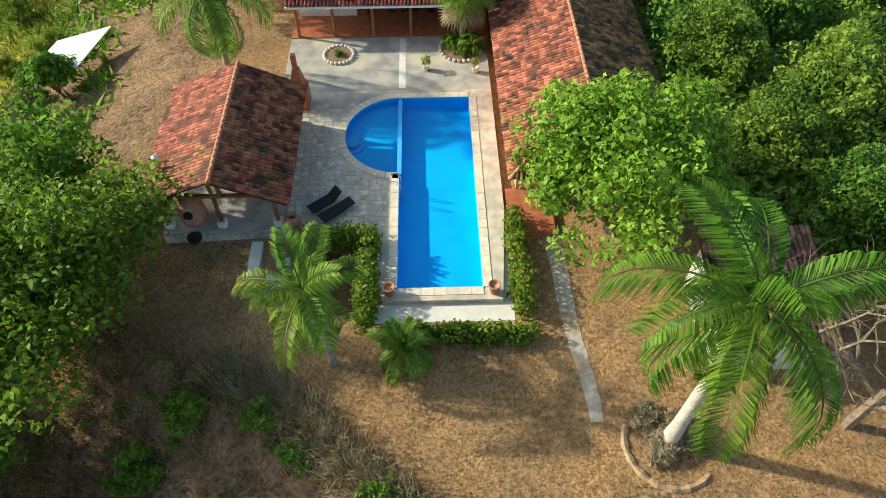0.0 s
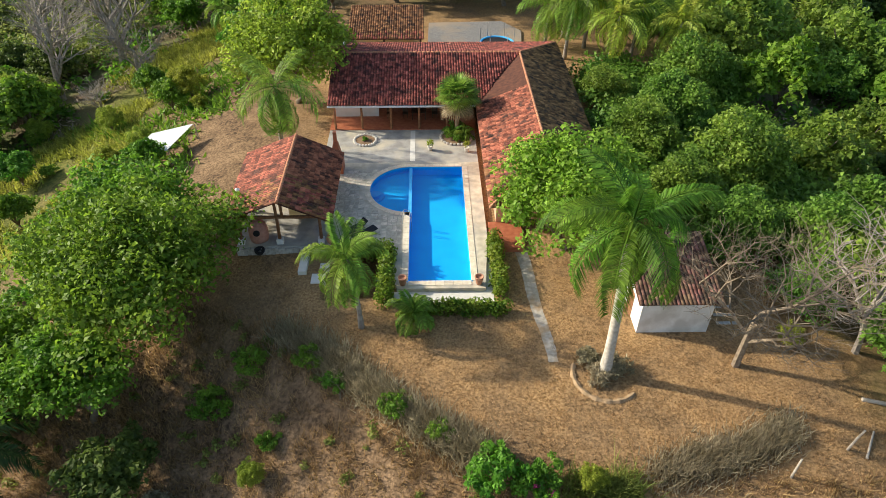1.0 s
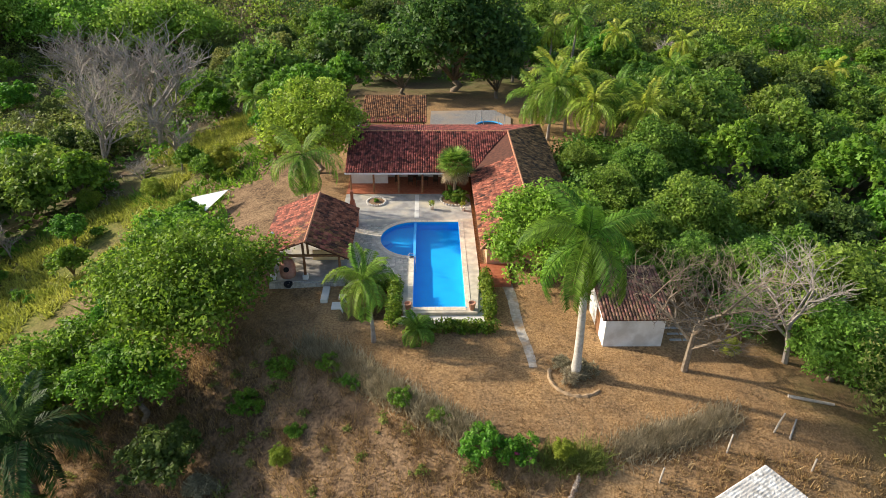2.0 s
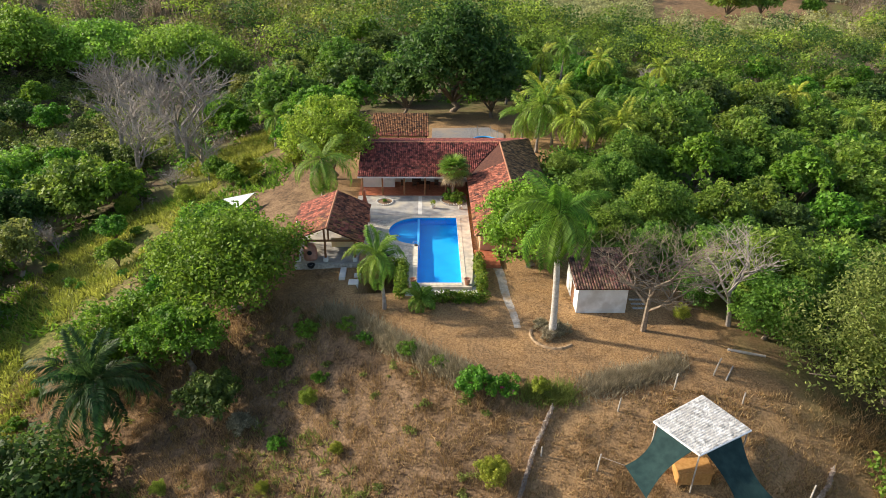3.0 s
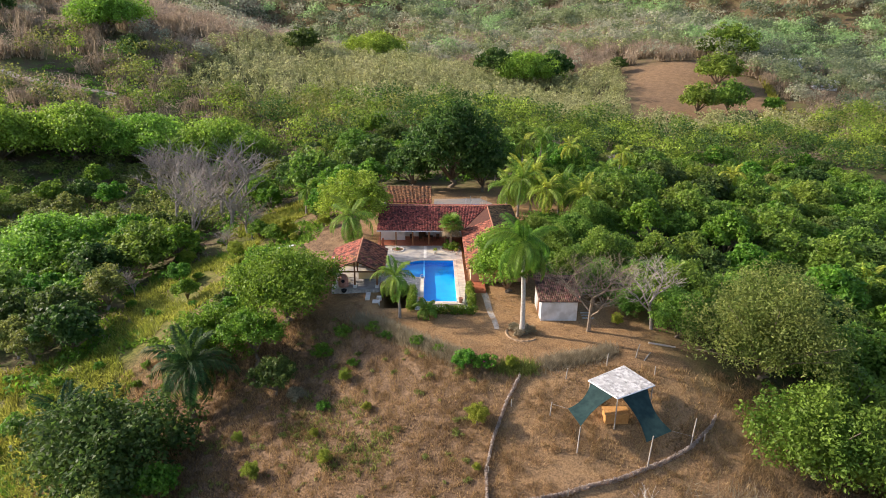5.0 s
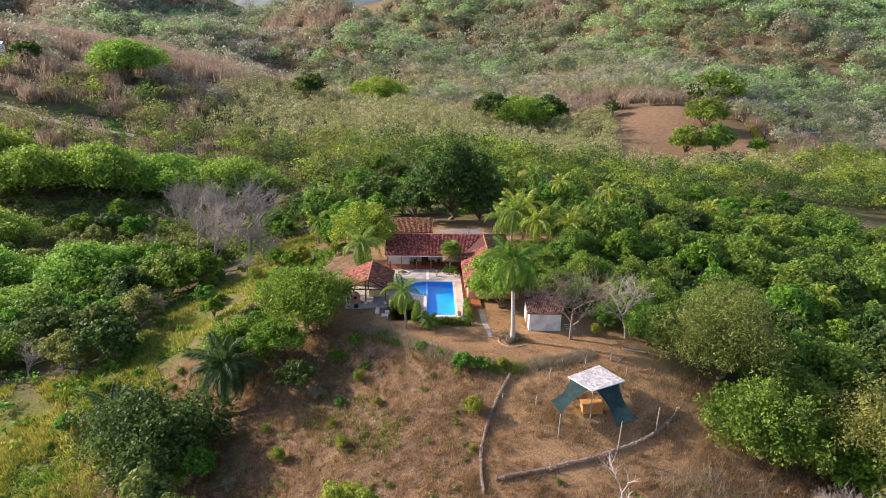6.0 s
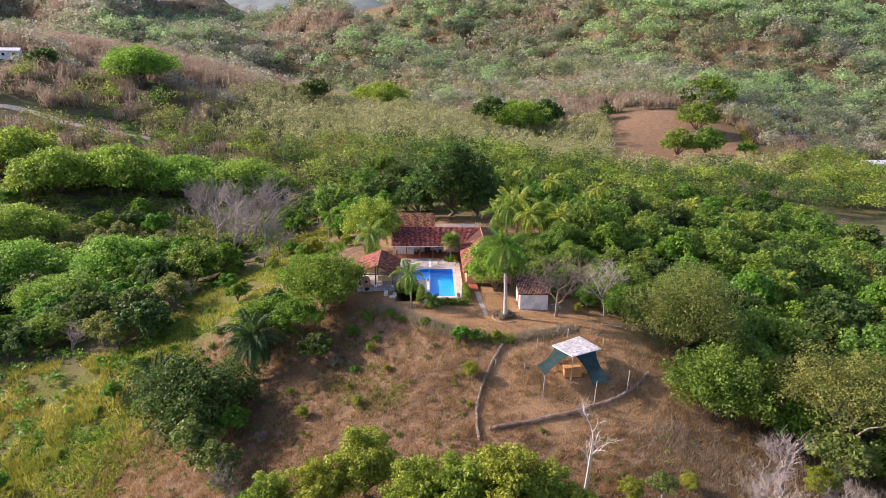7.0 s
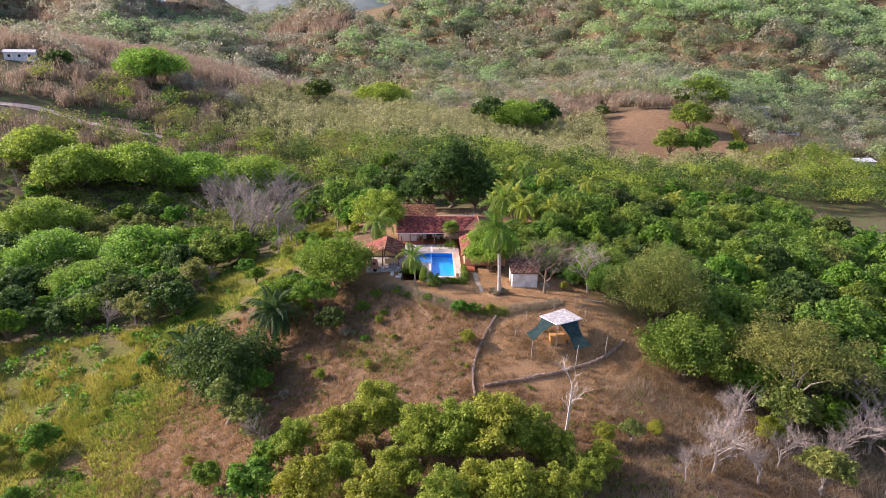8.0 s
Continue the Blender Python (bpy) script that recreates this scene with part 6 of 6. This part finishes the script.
def brush_fence(label, pts, seed):
    g = np.random.default_rng(seed)
    f = thing("fence", label, "fence", "low fences")
    cen = []
    for (x0, y0), (x1, y1) in zip(pts, pts[1:]):
        k = int(math.hypot(x1 - x0, y1 - y0) / 0.25) + 1
        cen += [(x0 + (x1 - x0) * i / k, y0 + (y1 - y0) * i / k, 0) for i in range(k)]
    cen = np.array(cen)
    cen[:, 2] = ground_z(cen[:, 0], cen[:, 1]) + 0.22
    link("netting", quads("netting", leaf_cloud(g, cen, np.tile((0.13, 0.13, 0.27), (len(cen), 1)), len(cen) * 46, 0.2, 0.45, -0.9, 0.6, 0.0), "dusty"), f, "dusty brown netting and dry brush")
    for x, y, z in cen[::14]:
        part("stake", Geo().tube([(x, y, z - 0.4), (x, y, z + 0.5)], [0.035, 0.03], 5), "bark_grey", f)


brush_fence("low dusty netting fence across the slope", [(8.1, 2.0), (6.5, -0.8), (5.0, -4.3), (4.1, -7.4), (4.0, -10.2), (4.1, -12.5)], 1)
brush_fence("low curved netting fence round the canopy plot", [(5.5, -11.0), (7.2, -10.6), (10.9, -9.9), (15.3, -8.7), (20.0, -6.9), (23.5, -5.1), (26.0, -3.0), (26.9, -1.8)], 2)


# ---------------------------------------------------------------- shade canopy
def net(a0, a1, b0, b1, sag, parent):
    """A sagging net between an upper edge a0-a1 and a lower edge b0-b1."""
    a0, a1, b0, b1 = (Vector(p) for p in (a0, a1, b0, b1))
    k = 12
    g, v = Geo(), []
    for i in range(k + 1):
        for j in range(k + 1):
            u, w = i / k, j / k
            pinch = 0.5 + (w - 0.5) * (1 - 0.3 * math.sin(math.pi * u))
            p = a0.lerp(a1, pinch).lerp(b0.lerp(b1, pinch), u)
            p.z -= sag * math.sin(math.pi * u) * (0.6 + 0.4 * math.sin(math.pi * w))
            v.append(p)
    v += [p - Vector((0, 0, 0.012)) for p in v]
    n2 = (k + 1) ** 2
    f = [(i * (k + 1) + j, i * (k + 1) + j + 1, (i + 1) * (k + 1) + j + 1, (i + 1) * (k + 1) + j) for i in range(k) for j in range(k)]
    g.add(v, f + [tuple(reversed([q + n2 for q in t])) for t in f])
    part("shade_net", g, "net", parent, "dark green shade net", True)


def build_canopy():
    ca = thing("shade_canopy", "weathered whitish flat canopy with dark green shade nets", "canopy")
    L, N_, R, F = (Vector(p) for p in ((14.35, -0.75, 0.22), (16.45, -3.6, 0.05), (20.55, -1.6, 0.2), (18.4, 1.5, 0.5)))
    k = 40
    v, g = [], Geo()
    rg = random.Random(2)
    for i in range(k + 1):
        for j in range(k + 1):
            p = L.lerp(F, i / k).lerp(N_.lerp(R, i / k), j / k)
            p.z += 0.02 * (j % 2) + rg.uniform(-0.014, 0.014)
            v.append(p)
    n2 = len(v)
    f = [(i * (k + 1) + j, (i + 1) * (k + 1) + j, (i + 1) * (k + 1) + j + 1, i * (k + 1) + j + 1) for i in range(k) for j in range(k)]
    f = [t[::-1] for t in f]
    low = [p - Vector((0, 0, 0.09)) for p in v]
    g.add(v + low, f + [tuple(reversed([q + n2 for q in t])) for t in f])
    rim = [i * (k + 1) for i in range(k + 1)] + [k * (k + 1) + j for j in range(1, k + 1)] + [i * (k + 1) + k for i in range(k - 1, -1, -1)] + list(range(k - 1, 0, -1))
    g.f.extend((a, b, b + n2, a + n2) for a, b in zip(rim, rim[1:] + rim[:1]))
    part("canopy_sheet", g, "tarp", ca)
    for a, b in ((L, N_), (N_, R), (R, F), (F, L)):
        part("edge_pole", Geo().tube([a + Vector((0, 0, -0.07)), b + Vector((0, 0, -0.07))], [0.07, 0.07], 7), "tarp_white", ca)
    cen = (L + N_ + R + F) / 4
    for p in (L, N_, R, F):
        q = p.lerp(cen, 0.06)
        part("pole", Geo().tube([(q.x, q.y, gz(q.x, q.y) - 0.2), (q.x, q.y, q.z - 0.1)], [0.06, 0.055], 7), "bark_pale", ca)
    dn = Vector((0, 0, -0.12))
    net(L.lerp(N_, 0.1) + dn, L.lerp(N_, 0.85) + dn, (12.1, -2.9, gz(12.1, -2.9) + 1.6), (12.75, -5.5, gz(12.7, -5.7) + 2.5), 0.25, ca)
    net(N_.lerp(R, 0.12) + dn, N_.lerp(R, 0.8) + dn, (18.5, -6.7, gz(18.6, -6.9) + 2.3), (21.2, -5.4, gz(21.2, -5.4) + 2.2), 0.25, ca)
    for a, b in (((12.1, -2.9, gz(12.1, -2.9) + 1.6), (10.65, -2.1, gz(10.6, -2.1) + 1.3)), ((21.2, -5.4, gz(21.2, -5.4) + 2.2), (23.4, -5.1, gz(23.3, -5.1) + 1.3))):
        part("rope", Geo().tube([a, b], [0.015, 0.015], 4), "bark_pale", ca)
    tb = thing("wooden_bar", "orange wooden bar table below the canopy", "table")
    x, y = 16.8, -2.5
    z = gz(x, y)
    soft_box("tabletop", x - 1.2, x + 1.2, y - 0.7, y + 0.7, z + 0.95, z + 1.02, "wood_orange", tb)
    for i in range(12):
        a = x - 1.1 + i * 0.185
        part("plank", Geo().box(a, a + 0.17, y - 0.62, y - 0.57, z - 0.1, z + 0.95), "wood_orange", tb)
    for i in range(6):
        a = y - 0.55 + i * 0.185
        part("plank", Geo().box(x - 1.12, x - 1.07, a, a + 0.17, z - 0.1, z + 0.95), "wood_orange", tb)


build_canopy()

# white sheet on poles left of the hut
sh = thing("white_awning", "slanting white sheet awning among bushes", "awning")
q = [(-26.6, 36.9, -2.2), (-23.0, 36.6, -1.6), (-21.6, 40.4, -1.1), (-25.1, 39.4, -1.5)]
part("sheet", Geo().poly(q, 0.05), "tarp_white", sh)
for x, y, z in q:
    part("pole", Geo().tube([(x * 0.99, y, gz(x, y) - 0.3), (x * 0.995, y, z)], [0.04, 0.04], 6), "bark_pale", sh)
for x0, y0, x1, y1, r in ((23.0, 8.0, 25.8, 7.4, 0.12), (17.0, 4.9, 18.6, 6.6, 0.05), (21.5, 4.5, 22.6, 6.0, 0.07)):
    lg = thing("log", "fallen grey log on leaf litter", "log", "logs")
    part("wood", Geo().tube([(x0, y0, gz(x0, y0) + r * 0.7), (x1, y1, gz(x1, y1) + r * 0.8)], [r, r * 0.8], 8), "bark_pale", lg)


# dirt road over the left hill and the yellow hedge of the far field
run = [(-215 + 5 * i, 187 - 0.065 * 5 * i + 1.5 * math.sin(i * 0.7)) for i in range(22)]
g = Geo()
for (a, b), (c, d) in zip(run, run[1:]):
    g.poly([(a, b - 1.7, gz(a, b - 1.7) + 0.25), (c, d - 1.7, gz(c, d - 1.7) + 0.25), (c, d + 1.7, gz(c, d + 1.7) + 0.25), (a, b + 1.7, gz(a, b + 1.7) + 0.25)], 0.6)
tagged(part("dirt_road", g, "pathway"), "pale dirt road across the dry hillside", "road", kind="structure")
gx, gy = row([(186, 322), (176, 290), (163, 246), (150, 244)], 5000, 0.8, 41)
grass("field_hedge", "yellow-green hedge along the far field", "grass_green", gx, gy, np.full(len(gx), 2.6), 0.5, 42, 0.3)


# ---------------------------------------------------------------- distant houses
def far_house(label, x, y, w, d, h, roof_mat, turn):
    z = gz(x, y)
    ho = thing("distant_house", label, "house", "distant houses", m=pose(x, y, z, 0, 0, turn))
    part("wall", Geo().box(-w / 2, w / 2, -d / 2, d / 2, -2, h), "white", ho)
    o, e = 0.6, h + d * 0.16
    g = Geo().poly([(-w / 2 - o, -d / 2 - o, h - 0.05), (w / 2 + o, -d / 2 - o, h - 0.05), (w / 2 + o, 0, e), (-w / 2 - o, 0, e)], 0.12)
    g.poly([(w / 2 + o, d / 2 + o, h - 0.05), (-w / 2 - o, d / 2 + o, h - 0.05), (-w / 2 - o, 0, e), (w / 2 + o, 0, e)], 0.12)
    part("roof", g, roof_mat, ho)
    for i in range(3):
        a = -w / 2 + w * (i + 0.5) / 3
        part("window", Geo().box(a - 0.6, a + 0.6, -d / 2 - 0.04, -d / 2, 0.9, 2.1), "black", ho)


far_house("low house with a red metal roof in the woods", 204, 252, 7, 7, -36.3, "red_sheet", -8)
far_house("white house with a grey roof in the valley", 211, 232, 12, 8, 4.5, "zinc", 10)
far_house("pale house with a grey roof on the hillside", -203, 253, 13, 8, 3.2, "zinc", 20)
far_house("small house in the valley trees", 226, 330, 12, 7, 4.5, "zinc", -5)
far_house("small house in the valley trees", 236, 390, 14, 7, 6, "zinc", 8)
far_house("white house high on the far hill", 330, 820, 16, 10, 8, "zinc", 0)
